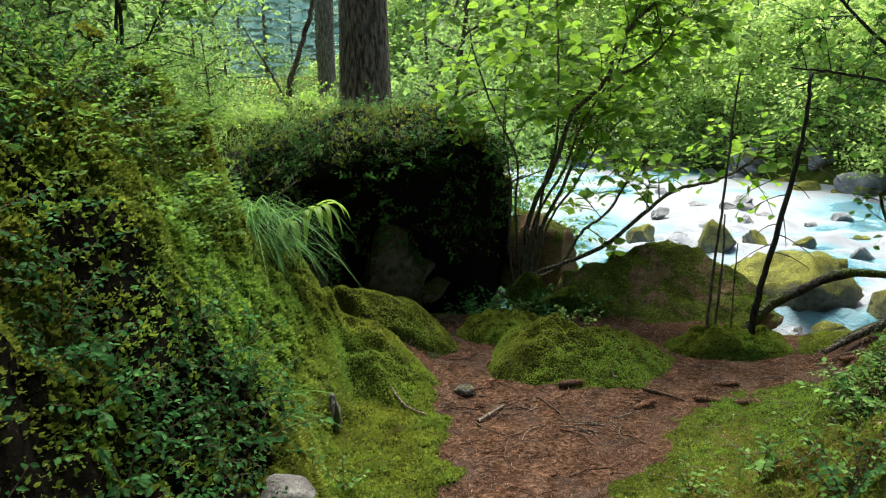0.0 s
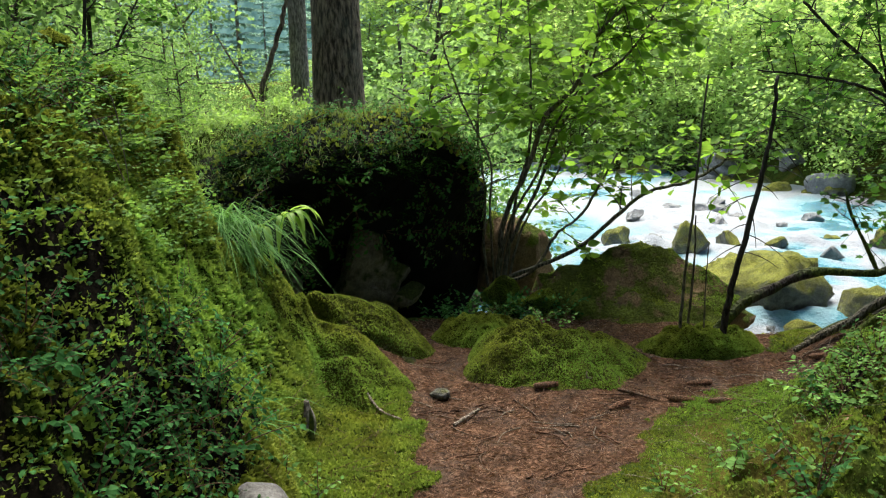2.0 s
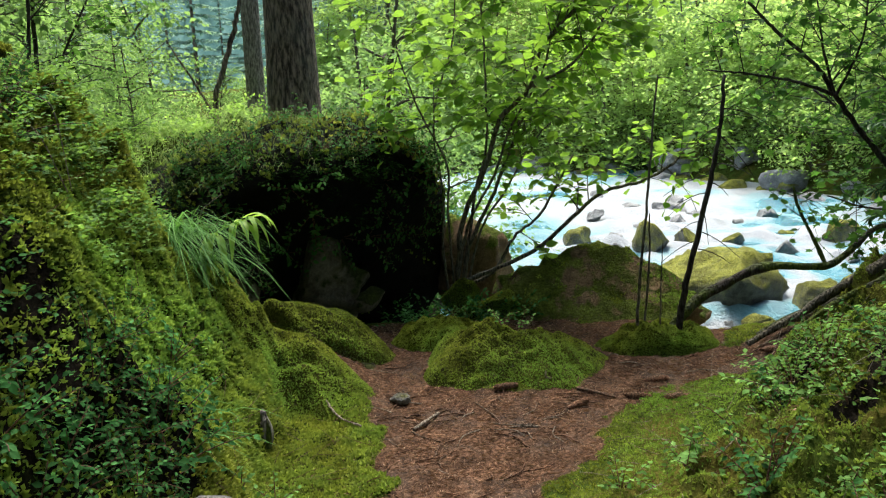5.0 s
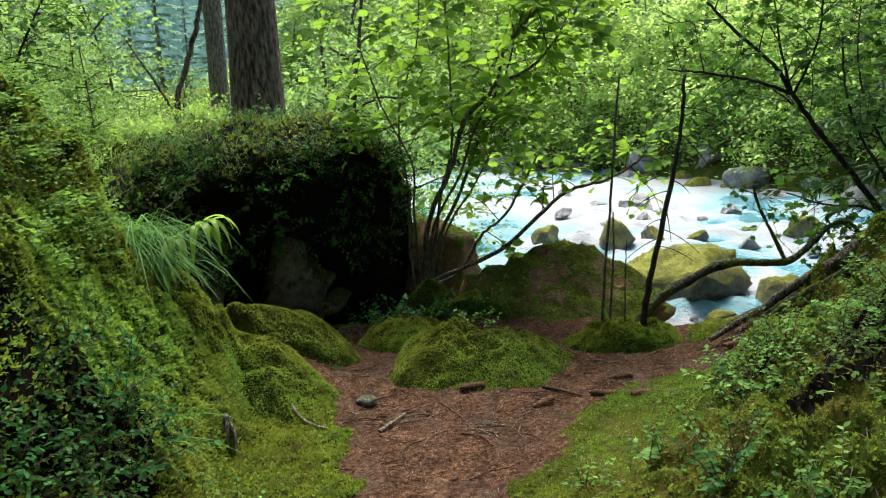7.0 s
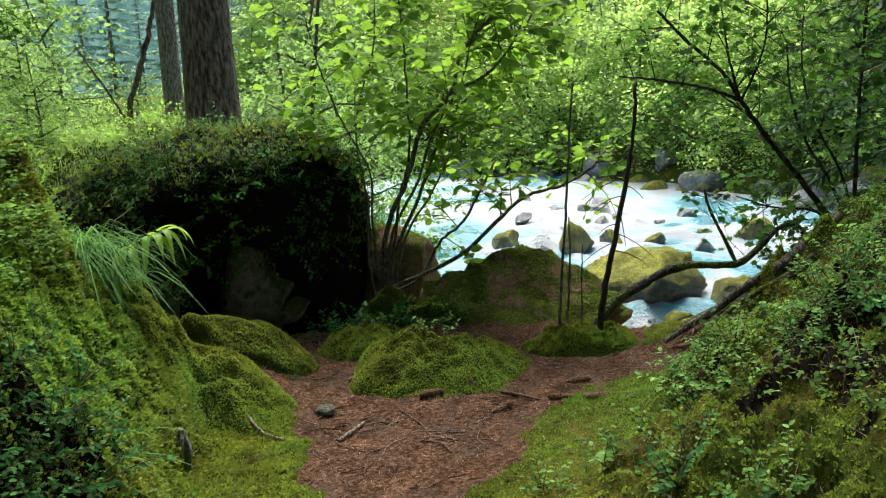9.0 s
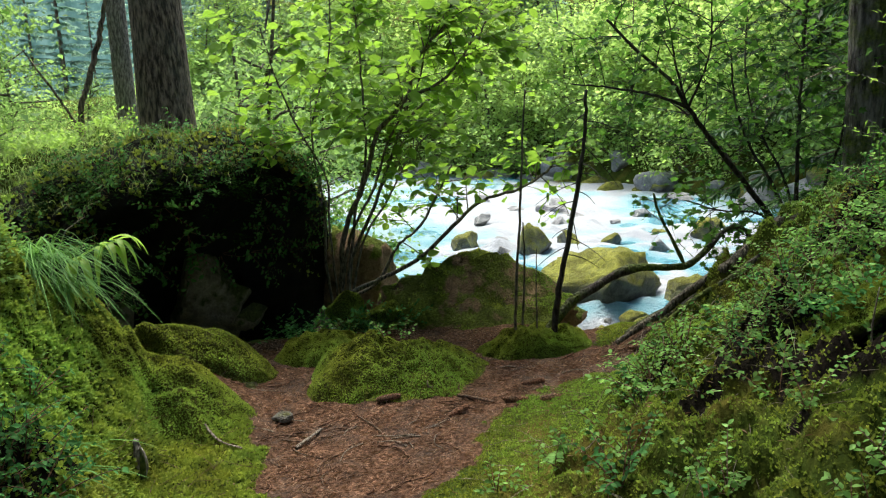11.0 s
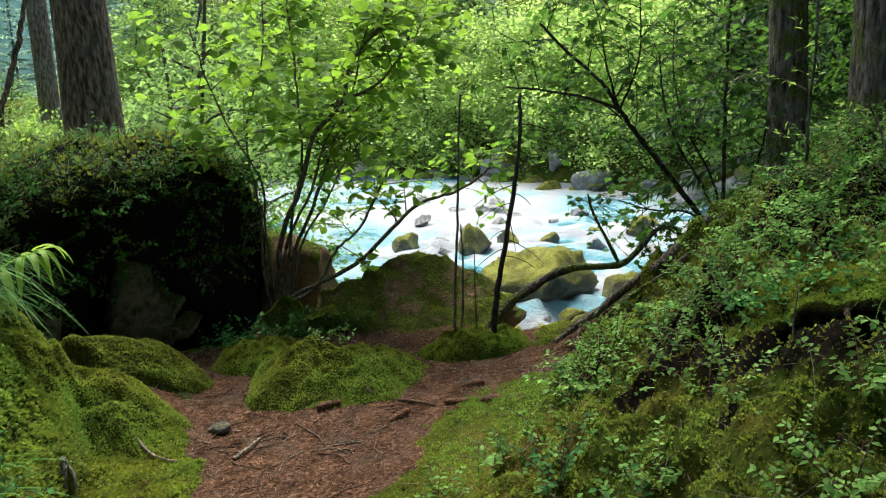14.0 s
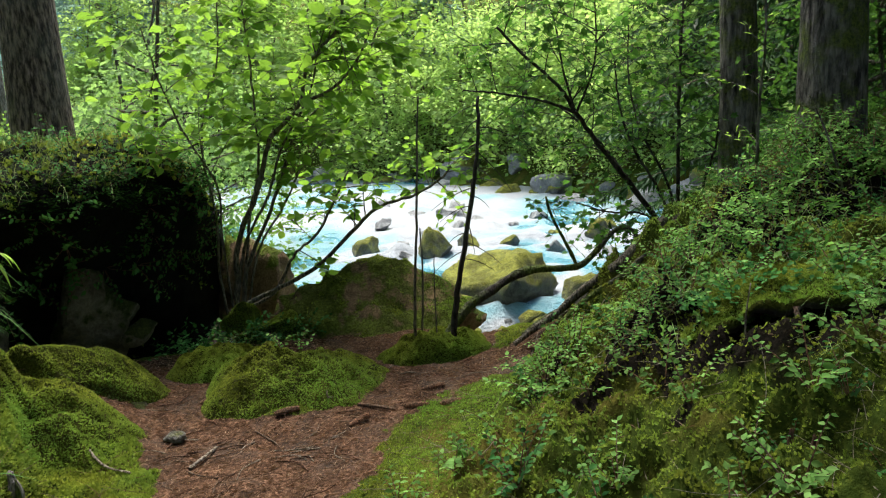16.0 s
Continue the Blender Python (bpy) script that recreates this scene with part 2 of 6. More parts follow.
ROCK_GREY = rock_material("rock_river_grey", (0.10, 0.11, 0.11), (0.42, 0.43, 0.42), 1.1, 1.7, 0.5)
ROCK_WHITE = rock_material("stone_weathered_pale", (0.20, 0.19, 0.17), (0.48, 0.46, 0.42), 1.0, 1.5)


def water_material():
    k = Mat("glacial_river")
    v = k.scaled(0.55, 0.9, 1.0)
    foam = k.math("ADD", k.math("MULTIPLY", k.noise(1.1, 8, 0.7, v), 0.55), k.math("MULTIPLY", k.attribute("foam"), 0.75))
    c = k.ramp(foam, (0.34, (0.03, 0.15, 0.19)), (0.48, (0.085, 0.25, 0.30)), (0.60, (0.16, 0.28, 0.31)), (0.75, (0.245, 0.27, 0.285)))
    k.bump(k.math("ADD", k.noise(3.5, 8, 0.7, v), k.noise(14, 6, 0.7)), 0.7, 0.12)
    return k.finish(c, k.span(foam, 0.4, 0.65, 0.12, 0.6), 0.5)


WATER = water_material()


def hillside_material():
    """Pale tree shapes of a far wooded slope, haze painted in, self-glowing."""
    k = Mat("distant_woods")
    trees = k.noise(0.55, 6, 0.6, k.scaled(1.0, 1.0, 0.28))
    leaf = k.noise(3.0, 5, 0.7)
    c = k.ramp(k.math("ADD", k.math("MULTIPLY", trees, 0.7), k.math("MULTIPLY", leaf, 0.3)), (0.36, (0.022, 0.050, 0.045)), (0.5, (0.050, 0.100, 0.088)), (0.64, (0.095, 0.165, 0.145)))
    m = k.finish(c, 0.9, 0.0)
    # emission stands in for the light scattered by the air
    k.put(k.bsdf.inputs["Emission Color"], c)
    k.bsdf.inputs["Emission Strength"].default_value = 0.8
    return m


HILLSIDE = hillside_material()
CONE = bark("spruce_cone", (0.075, 0.038, 0.024), (0.32, 0.165, 0.095), 0.0, 6.0)
BROWN_LEAF = leaf_material("fallen_leaf", (0.12, 0.06, 0.03), (0.2, 0.11, 0.06), (0.45, 0.33, 0.24), (0.2, 0.1, 0.04), 0.15)
PETAL = Mat("pale_pink_leaf").finish((0.42, 0.22, 0.17), 0.7, 0.1)
# ================= tools for building =================
def hash3(ix, iy, iz, seed):
    h = (ix * 374761393 + iy * 668265263 + iz * 2147483647 + seed * 974634777) & 0xFFFFFFFF
    h = ((h ^ (h >> 13)) * 1274126177) & 0xFFFFFFFF
    return ((h ^ (h >> 16)) & 0xFFFF) / 65535.0


def vnoise(x, y, z=0.0, seed=0):
    """Smooth value noise from 0 to 1, over arrays."""
    x, y, z = np.broadcast_arrays(np.asarray(x, float), np.asarray(y, float), np.asarray(z, float))
    ix, iy, iz = (np.floor(a).astype(np.int64) for a in (x, y, z))
    fx, fy, fz = x - ix, y - iy, z - iz
    fx, fy, fz = (a * a * (3 - 2 * a) for a in (fx, fy, fz))
    total = 0
    for dx in (0, 1):
        for dy in (0, 1):
            for dz in (0, 1):
                w = (fx if dx else 1 - fx) * (fy if dy else 1 - fy) * (fz if dz else 1 - fz)
                total = total + w * hash3(ix + dx, iy + dy, iz + dz, seed)
    return total


def fbm(x, y, z=0.0, octaves=4, seed=0):
    total, size = 0, 1.0
    for k in range(octaves):
        total = total + size * (vnoise(x * 2 ** k, y * 2 ** k, np.asarray(z) * 2 ** k, seed + k) - 0.5)
        size *= 0.5
    return total


def pillows(x, y, seed=0):
    """Rounded cells, 1 at their middles and 0 at the seams."""
    x, y = np.broadcast_arrays(np.asarray(x, float), np.asarray(y, float))
    ix, iy = np.floor(x).astype(np.int64), np.floor(y).astype(np.int64)
    best = np.full(x.shape, 9.0)
    for dx in (-1, 0, 1):
        for dy in (-1, 0, 1):
            a, b = ix + dx, iy + dy
            best = np.minimum(best, (a + hash3(a, b, 0, seed) - x) ** 2 + (b + hash3(a, b, 1, seed + 3) - y) ** 2)
    return np.clip(1 - 1.35 * best, 0, 1)


def smooth(a):
    a = np.clip(a, 0, 1)
    return a * a * (3 - 2 * a)


def make_mesh(name, verts, polys, material, soft=True, attributes=()):
    """polys: lists of equal-length index arrays, such as [tris, quads]."""
    mesh = bpy.data.meshes.new(name)
    verts = np.asarray(verts, np.float32).reshape(-1, 3)
    polys = [np.asarray(p, np.int32) for p in polys if len(p)]
    loops = np.concatenate([p.ravel() for p in polys])
    counts = np.concatenate([np.full(len(p), p.shape[1], np.int32) for p in polys])
    mesh.vertices.add(len(verts))
    mesh.vertices.foreach_set("co", verts.ravel())
    mesh.loops.add(len(loops))
    mesh.loops.foreach_set("vertex_index", loops)
    mesh.polygons.add(len(counts))
    mesh.polygons.foreach_set("loop_start", np.concatenate([[0], np.cumsum(counts)[:-1]]).astype(np.int32))
    mesh.polygons.foreach_set("use_smooth", np.full(len(counts), soft))
    mesh.update(calc_edges=True)
    mesh.validate()
    for key, values in attributes:
        mesh.attributes.new(key, "FLOAT", "POINT").data.foreach_set("value", np.asarray(values, np.float32))
    mesh.materials.append(material)
    return mesh


def thing(name, label, category, group="", kind="", at=(0, 0, 0)):
    ob = new(name)
    ob.empty_display_size = 0.1
    ob.location = at
    return tagged(ob, label, category, group, kind)


def part(name, mesh, parent, label=""):
    ob = new(name, mesh)
    ob.parent = parent
    if name in ("twig_spray", "branchwork", "foliage", "crown", "leaf_spray", "stem_spray", "scale_coat", "moss_coat"):
        tagged(ob, kind="stuff")
    if label:
        tagged(ob, label)
    return ob


class Heap:
    """Gathers triangles and quads for one mesh."""

    def __init__(self):
        self.v, self.t, self.q, self.n = [], [], [], 0

    def add(self, verts, tris=(), quads=()):
        verts = np.asarray(verts, float).reshape(-1, 3)
        if len(tris):
            self.t.append(np.asarray(tris) + self.n)
        if len(quads):
            self.q.append(np.asarray(quads) + self.n)
        self.v.append(verts)
        self.n += len(verts)

    def mesh(self, name, material, soft=True, shift=(0, 0, 0)):
        polys = [np.concatenate(a) for a in (self.t, self.q) if a]
        return make_mesh(name, np.concatenate(self.v) - np.asarray(shift, float), polys, material, soft)


def bend(points, steps):
    """A smooth line through the given points (Catmull-Rom)."""
    p = np.asarray(points, float)
    if len(p) == 2:
        return p[0] + (p[1] - p[0]) * np.linspace(0, 1, steps)[:, None]
    e = np.vstack([2 * p[0] - p[1], p, 2 * p[-1] - p[-2]])
    u = np.linspace(0, len(p) - 1 - 1e-6, steps)
    i = u.astype(int)
    f = (u - i)[:, None]
    a, b, c, d = e[i], e[i + 1], e[i + 2], e[i + 3]
    return 0.5 * (2 * b + (c - a) * f + (2 * a - 5 * b + 4 * c - d) * f ** 2 + (3 * b - 3 * c + d - a) * f ** 3)


def tube(heap, line, radii, sides=6, rough=0.0, seed=0):
    """A round, tapering limb along a line, with an uneven skin."""
    line, radii = np.asarray(line, float), np.broadcast_to(radii, (len(line),))
    way = np.gradient(line, axis=0)
    way /= np.linalg.norm(way, axis=1, keepdims=True) + 1e-9
    ref = np.array([0.31, 0.92, 0.2]) if abs(way[0] @ np.array([0.31, 0.92, 0.2])) < 0.9 else np.array([1.0, 0, 0])
    a = np.cross(way, ref)
    a /= np.linalg.norm(a, axis=1, keepdims=True) + 1e-9
    b = np.cross(way, a)
    turn = np.linspace(0, 2 * np.pi, sides, endpoint=False)
    ring = radii[:, None] * np.ones(sides)
    if rough:
        pos = line[:, None, :] + radii[:, None, None] * (np.cos(turn)[None, :, None] * a[:, None, :] + np.sin(turn)[None, :, None] * b[:, None, :])
        s = 0.35 / max(radii.max(), 0.01)
        ring = ring * (1 + rough * 2 * fbm(pos[..., 0] * s, pos[..., 1] * s, pos[..., 2] * s * 0.5, 3, seed))
    v = line[:, None, :] + ring[:, :, None] * (np.cos(turn)[None, :, None] * a[:, None, :] + np.sin(turn)[None, :, None] * b[:, None, :])
    n = len(line)
    i, j = np.meshgrid(np.arange(n - 1), np.arange(sides), indexing="ij")
    k = (j + 1) % sides
    quads = np.stack([i * sides + j, (i + 1) * sides + j, (i + 1) * sides + k, i * sides + k], -1).reshape(-1, 4)
    tip = np.array([[n * sides, (n - 1) * sides + (s + 1) % sides, (n - 1) * sides + s] for s in range(sides)])
    heap.add(np.vstack([v.reshape(-1, 3), line[-1:] + way[-1:] * radii[-1]]), tip, quads)


# leaf outlines, one unit long: x across, y along, z up; two folded halves
ROUND_LEAF = (np.array([(0, 0, 0), (-.40, .28, .06), (-.42, .62, .07), (0, 1, -.10), (.42, .62, .07), (.40, .28, .06), (0, .5, 0)], float),
              np.array([(0, 6, 1), (1, 6, 2), (2, 6, 3), (0, 5, 6), (5, 4, 6), (4, 3, 6)]))
LOBED_LEAF = (np.array([(0, 0, 0), (-.46, .16, .05), (-.30, .36, .02), (-.50, .66, .06), (-.20, .66, .0), (0, 1, -.12), (.20, .66, .0), (.50, .66, .06), (.30, .36, .02), (.46, .16, .05), (0, .42, -.02)], float),
              np.array([(0, 10, 1), (1, 10, 2), (2, 10, 3), (3, 10, 4), (4, 10, 5), (5, 10, 6), (6, 10, 7), (7, 10, 8), (8, 10, 9), (9, 10, 0)]))
HAZEL_LEAF = (np.array([(0, 0, 0), (-.30, .08, .03), (-.46, .34, .05), (-.42, .60, .05), (-.22, .80, .01), (0, 1, -.10), (.22, .80, .01), (.42, .60, .05), (.46, .34, .05), (.30, .08, .03), (0, .45, -.02)], float),
              np.array([(0, 10, 1), (1, 10, 2), (2, 10, 3), (3, 10, 4), (4, 10, 5), (5, 10, 6), (6, 10, 7), (7, 10, 8), (8, 10, 9), (9, 10, 0)]))
OVAL_LEAF = (np.array([(0, 0, 0), (-.27, .40, .05), (0, 1, -.06), (.27, .40, .05)], float), np.array([(0, 2, 1), (0, 3, 2)]))
BERRY_LEAF = (np.array([(0, 0, 0), (-.19, .22, .03), (-.25, .52, .05), (0, 1, -.08), (.25, .52, .05), (.19, .22, .03), (0, .5, 0)], float),
              np.array([(0, 6, 1), (1, 6, 2), (2, 6, 3), (0, 5, 6), (5, 4, 6), (4, 3, 6)]))
LONG_LEAF = (np.array([(0, 0, 0), (-.13, .35, .03), (0, 1, -.14), (.13, .35, .03)], float), np.array([(0, 2, 1), (0, 3, 2)]))


def strew(heap, shape, at, way, up, size, width=1.0):
    """Many copies of a leaf outline: each at a place, pointing along way, its face turned to up."""
    base, tris = shape
    at, way, up = (np.asarray(a, float).reshape(-1, 3) for a in (at, way, up))
    if not len(at):
        return
    size = np.broadcast_to(size, (len(at),))
    way = way / (np.linalg.norm(way, axis=1, keepdims=True) + 1e-9)
    side = np.cross(way, up)
    side /= np.linalg.norm(side, axis=1, keepdims=True) + 1e-9
    top = np.cross(side, way)
    width = np.broadcast_to(width, (len(at),))
    v = at[:, None, :] + size[:, None, None] * (base[None, :, 0:1] * side[:, None, :] * width[:, None, None] + base[None, :, 1:2] * way[:, None, :] + base[None, :, 2:3] * top[:, None, :])
    n = len(base)
    f = tris[None] + (np.arange(len(at)) * n)[:, None, None]
    heap.add(v.reshape(-1, 3), f.reshape(-1, 3))


# ================= ground, river =================
def left_foot(y):
    return -0.45 - 0.05 * smooth((y - 2.0) / 1.5) - 0.12 * smooth((y - 3.4) / 1.2)


def near_bank(x, y):
    """How far a place lies out over the near edge of the river."""
    along = y - (8.0 - 0.25 * np.clip(x - 3, 0, 8) - 0.75 * smooth((x - 1.7) / 0.6) * smooth((4.2 - x) / 1.0))
    across = (x - (1.25 + 0.02 * (y - 8))) * 0.95
    return np.minimum(along, across)


def far_bank(x, y):
    """How far a place lies behind the far edge of the river."""
    return np.maximum(x - (11.5 + (32 - y) * 0.21), (y - (32 + (11.5 - x) * 0.59)) * 0.86)


def height(x, y, fine=True, hole=True):
    x, y = np.broadcast_arrays(np.asarray(x, float), np.asarray(y, float))
    z = 0.05 * fbm(x * 0.8, y * 0.8, 0, 2, 3) - 0.04 * smooth((y - 4.3) / 1.0)
    # steep mossy bank beside the path
    s = left_foot(y) - x + 0.18 * fbm(x * 1.2, y * 1.3, 0, 3, 5)
    steep = 0.95 + 0.25 * smooth((2.6 - y) / 1.2)
    rise = 0.20 * smooth(s / 0.10) + 1.20 * smooth(s / steep * 0.96 + 0.02) + 0.05 * np.clip(s - 0.85, 0, 3) + 0.26 * smooth((s - 0.5) / 0.45)
    rise = rise * (1 - 0.75 * smooth((y - 3.75) / 0.9)) * (0.50 + 0.50 * smooth((y - 0.2) / 3.2))
    z = z + np.where(s > -0.1, rise, 0)
    # low moss ridge running back from the bank
    z = z + 0.22 * np.exp(-((x + 0.80) / 0.36) ** 2 - ((y - 4.05) / 0.42) ** 2) + 0.16 * np.exp(-((x + 0.34) / 0.26) ** 2 - ((y - 4.2) / 0.32) ** 2)
    # grassy step up to the wood floor behind the boulder
    z = z + (1.38 - 0.48 * smooth((-0.9 - x) / 0.9)) * smooth((y - 6.35 + 0.3 * smooth((-1.2 - x) / 1.2)) / 1.1) * smooth((0.75 - x) / 0.7)
    # bank on the river side
    r = (x - 0.72) * 0.727 - (y - 2.72) * 0.687 + 0.14 * fbm(x * 1.1, y * 1.1, 0, 3, 9)
    r = np.minimum(r, (x - 0.62) * 0.85 + 0.12 + 0.10 * fbm(x * 1.3, y * 1.3, 0, 3, 12))
    slope = 0.40 + 0.26 * smooth((y - 2.0) / 1.4)
    up = 0.15 * np.clip(r, 0, 0.36) + 1.2 * slope * np.clip(r - 0.36, 0, 1.54) + 0.14 * np.clip(r - 1.9, 0, 4) + 0.03 * smooth(r / 0.2) - 0.01
    z = z + np.where(r > 0, up, 0) - 0.15 * np.exp(-((x - 2.85) / 0.45) ** 2 - ((y - 3.6) / 0.28) ** 2)
    # rib of earth under the roots
    z = z + 0.16 * smooth((x - 2.15) / 0.5) * smooth((3.7 - x) / 0.4) * np.exp(-((y - 4.12 + 0.12 * (x - 2.2)) / 0.17) ** 2)
    # hollow under the overgrown root on that bank
    if hole:
        z = z - 0.75 * smooth((0.27 + 0.10 * fbm(x * 4, y * 4, 0, 3, 15) - np.hypot(x - 2.34, y - 2.10)) / 0.10)
    # river bed and far slope
    d = near_bank(x, y)
    z = z * (1 - smooth((d + 2.0) / 2.0)) - 2.5 * smooth((d + 2.6) / 2.8)
    f = far_bank(x, y)
    far = np.hypot(x, y)
    z = z + np.where(f > -1.5, 2.2 * smooth((f + 1.5) / 4) + 0.42 * np.clip(f - 1, 0, 500) * smooth((x + 3 + 0.03 * y) / 7), 0)
    # wooded hillside beyond the clearing
    z = z + np.where(x < 4, 0.5 * np.clip(y - 100, 0, 400) * smooth((4 - x) / 4) * (f < 1), 0)
    # forest floor rising gently behind
    z = z + 0.06 * np.clip(-y - 2, 0, 60)
    if fine:
        near = smooth((14 - far) / 6)
        lump = smooth((np.maximum(s, r - 0.25) - 0.02) / 0.3)
        w = x + 0.6 * np.sign(x) * z    # distance along the slope, so that the relief is not drawn out on steep ground
        z = z + near * (0.16 * lump * fbm(w * 3.1, y * 3.1, 0, 3, 21) + 0.10 * (0.15 + lump) * fbm(w * 10, y * 10, 0, 3, 31) + 0.06 * lump * fbm(w * 17, y * 17, 0, 2, 33))
        z = z + near * (1 - litter_mask(x, y)) * (0.25 + 0.75 * lump) * (0.060 * pillows(w * 6.0, y * 6.5, 36) + 0.030 * pillows(w * 13, y * 14, 38))
    return z


def litter_mask(x, y):
    """1 on the trodden path of needles, 0 on moss."""
    s = left_foot(y) + 0.42 - 0.22 * smooth((y - 3.8) / 0.6) - x
    r = np.minimum((x - 0.62) * 0.727 - (y - 2.72) * 0.687, x - 0.7)
    wob = 0.22 * fbm(x * 2.3, y * 2.3, 0, 4, 41) + 0.13 * fbm(x * 9, y * 9, 0, 3, 43)
    inside = np.minimum(-s, np.where(r > 0, -0.6 * r, -r)) + wob
    m = smooth((inside + 0.05) / 0.18) * smooth((5.6 - y) / 0.3)
    mound = ((x - 0.85) / 0.55) ** 2 + ((y - 4.3) / 0.48) ** 2
    m = np.maximum(m, smooth((0.30 + wob - np.abs(y - 4.05 - 0.10 * (x - 1.9))) / 0.16) * smooth((x - 1.2) / 0.3) * smooth((2.75 + wob - x) / 0.25))
    m = np.maximum(m, 0.9 * smooth((0.34 + wob - np.hypot((x - 1.32) / 1.1, y - 4.72)) / 0.14))
    return m * smooth((mound - 0.75) / 0.3)


def lines(edges):
    out = []
    for a, b, n in edges:
        out.append(np.linspace(a, b, n, endpoint=False))
    return np.concatenate(out + [[edges[-1][1]]])


gx = np.concatenate([-np.geomspace(500, 4.2, 46), lines([(-4, -2, 40), (-2, 3.6, 250), (3.6, 6, 48), (6, 16, 50)]), np.geomspace(17, 500, 36)])
gy = np.concatenate([-np.geomspace(400, 1.6, 34), lines([(-1.5, 1.0, 30), (1.0, 6.0, 230), (6, 9, 70), (9, 14, 40), (14, 40, 60)]), np.geomspace(41, 600, 40)])
X, Y = np.meshgrid(gx, gy, indexing="ij")
Z = height(X, Y)
nx, ny = X.shape
i, j = np.meshgrid(np.arange(nx - 1), np.arange(ny - 1), indexing="ij")
quads = np.stack([i * ny + j, (i + 1) * ny + j, (i + 1) * ny + j + 1, i * ny + j + 1], -1).reshape(-1, 4)
soil = smooth((near_bank(X, Y) + 2.0) / 0.8) * (far_bank(X, Y) < -1.0)


def bush_mask(x, y):
    """Where the leafy clumps of the river-side bank stand."""
    return smooth((fbm(x * 2.3, y * 2.3, 0, 3, 97) + 0.03) / 0.1) * (0.3 + 0.7 * smooth((0.32 * x + 0.95 * y - 2.28) / 0.25))


def shade_earth_mask(x, y):
    """Bare earth under the leafy growth of both banks, painted dark for shade."""
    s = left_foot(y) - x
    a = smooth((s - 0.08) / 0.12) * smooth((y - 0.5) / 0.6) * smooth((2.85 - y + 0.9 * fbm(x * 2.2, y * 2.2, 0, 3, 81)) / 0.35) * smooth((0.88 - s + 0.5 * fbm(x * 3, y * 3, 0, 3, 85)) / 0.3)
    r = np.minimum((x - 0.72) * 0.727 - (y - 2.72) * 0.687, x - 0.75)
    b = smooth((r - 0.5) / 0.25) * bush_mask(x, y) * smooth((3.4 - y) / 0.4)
    # the hollow is darkened in colour too, besides its depth
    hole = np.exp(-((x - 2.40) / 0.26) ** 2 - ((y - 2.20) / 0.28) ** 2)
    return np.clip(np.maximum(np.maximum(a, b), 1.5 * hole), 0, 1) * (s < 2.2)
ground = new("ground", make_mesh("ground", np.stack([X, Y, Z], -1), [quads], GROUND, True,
                                 (("litter", litter_mask(X, Y).ravel()), ("soil", soil.ravel()), ("humus", shade_earth_mask(X, Y).ravel()))))
tagged(ground, "forest floor of moss banks and a reddish needle path", "ground", kind="structure")


def lay(x, y):
    return float(height(x, y))


def normal_at(x, y, e=0.04):
    dx = (height(x + e, y, False) - height(x - e, y, False)) / (2 * e)
    dy = (height(x, y + e, False) - height(x, y - e, False)) / (2 * e)
    n = np.stack([-dx, -dy, np.ones_like(dx)], -1)
    return n / np.linalg.norm(n, axis=-1, keepdims=True)


WATER_LEVEL = -1.6
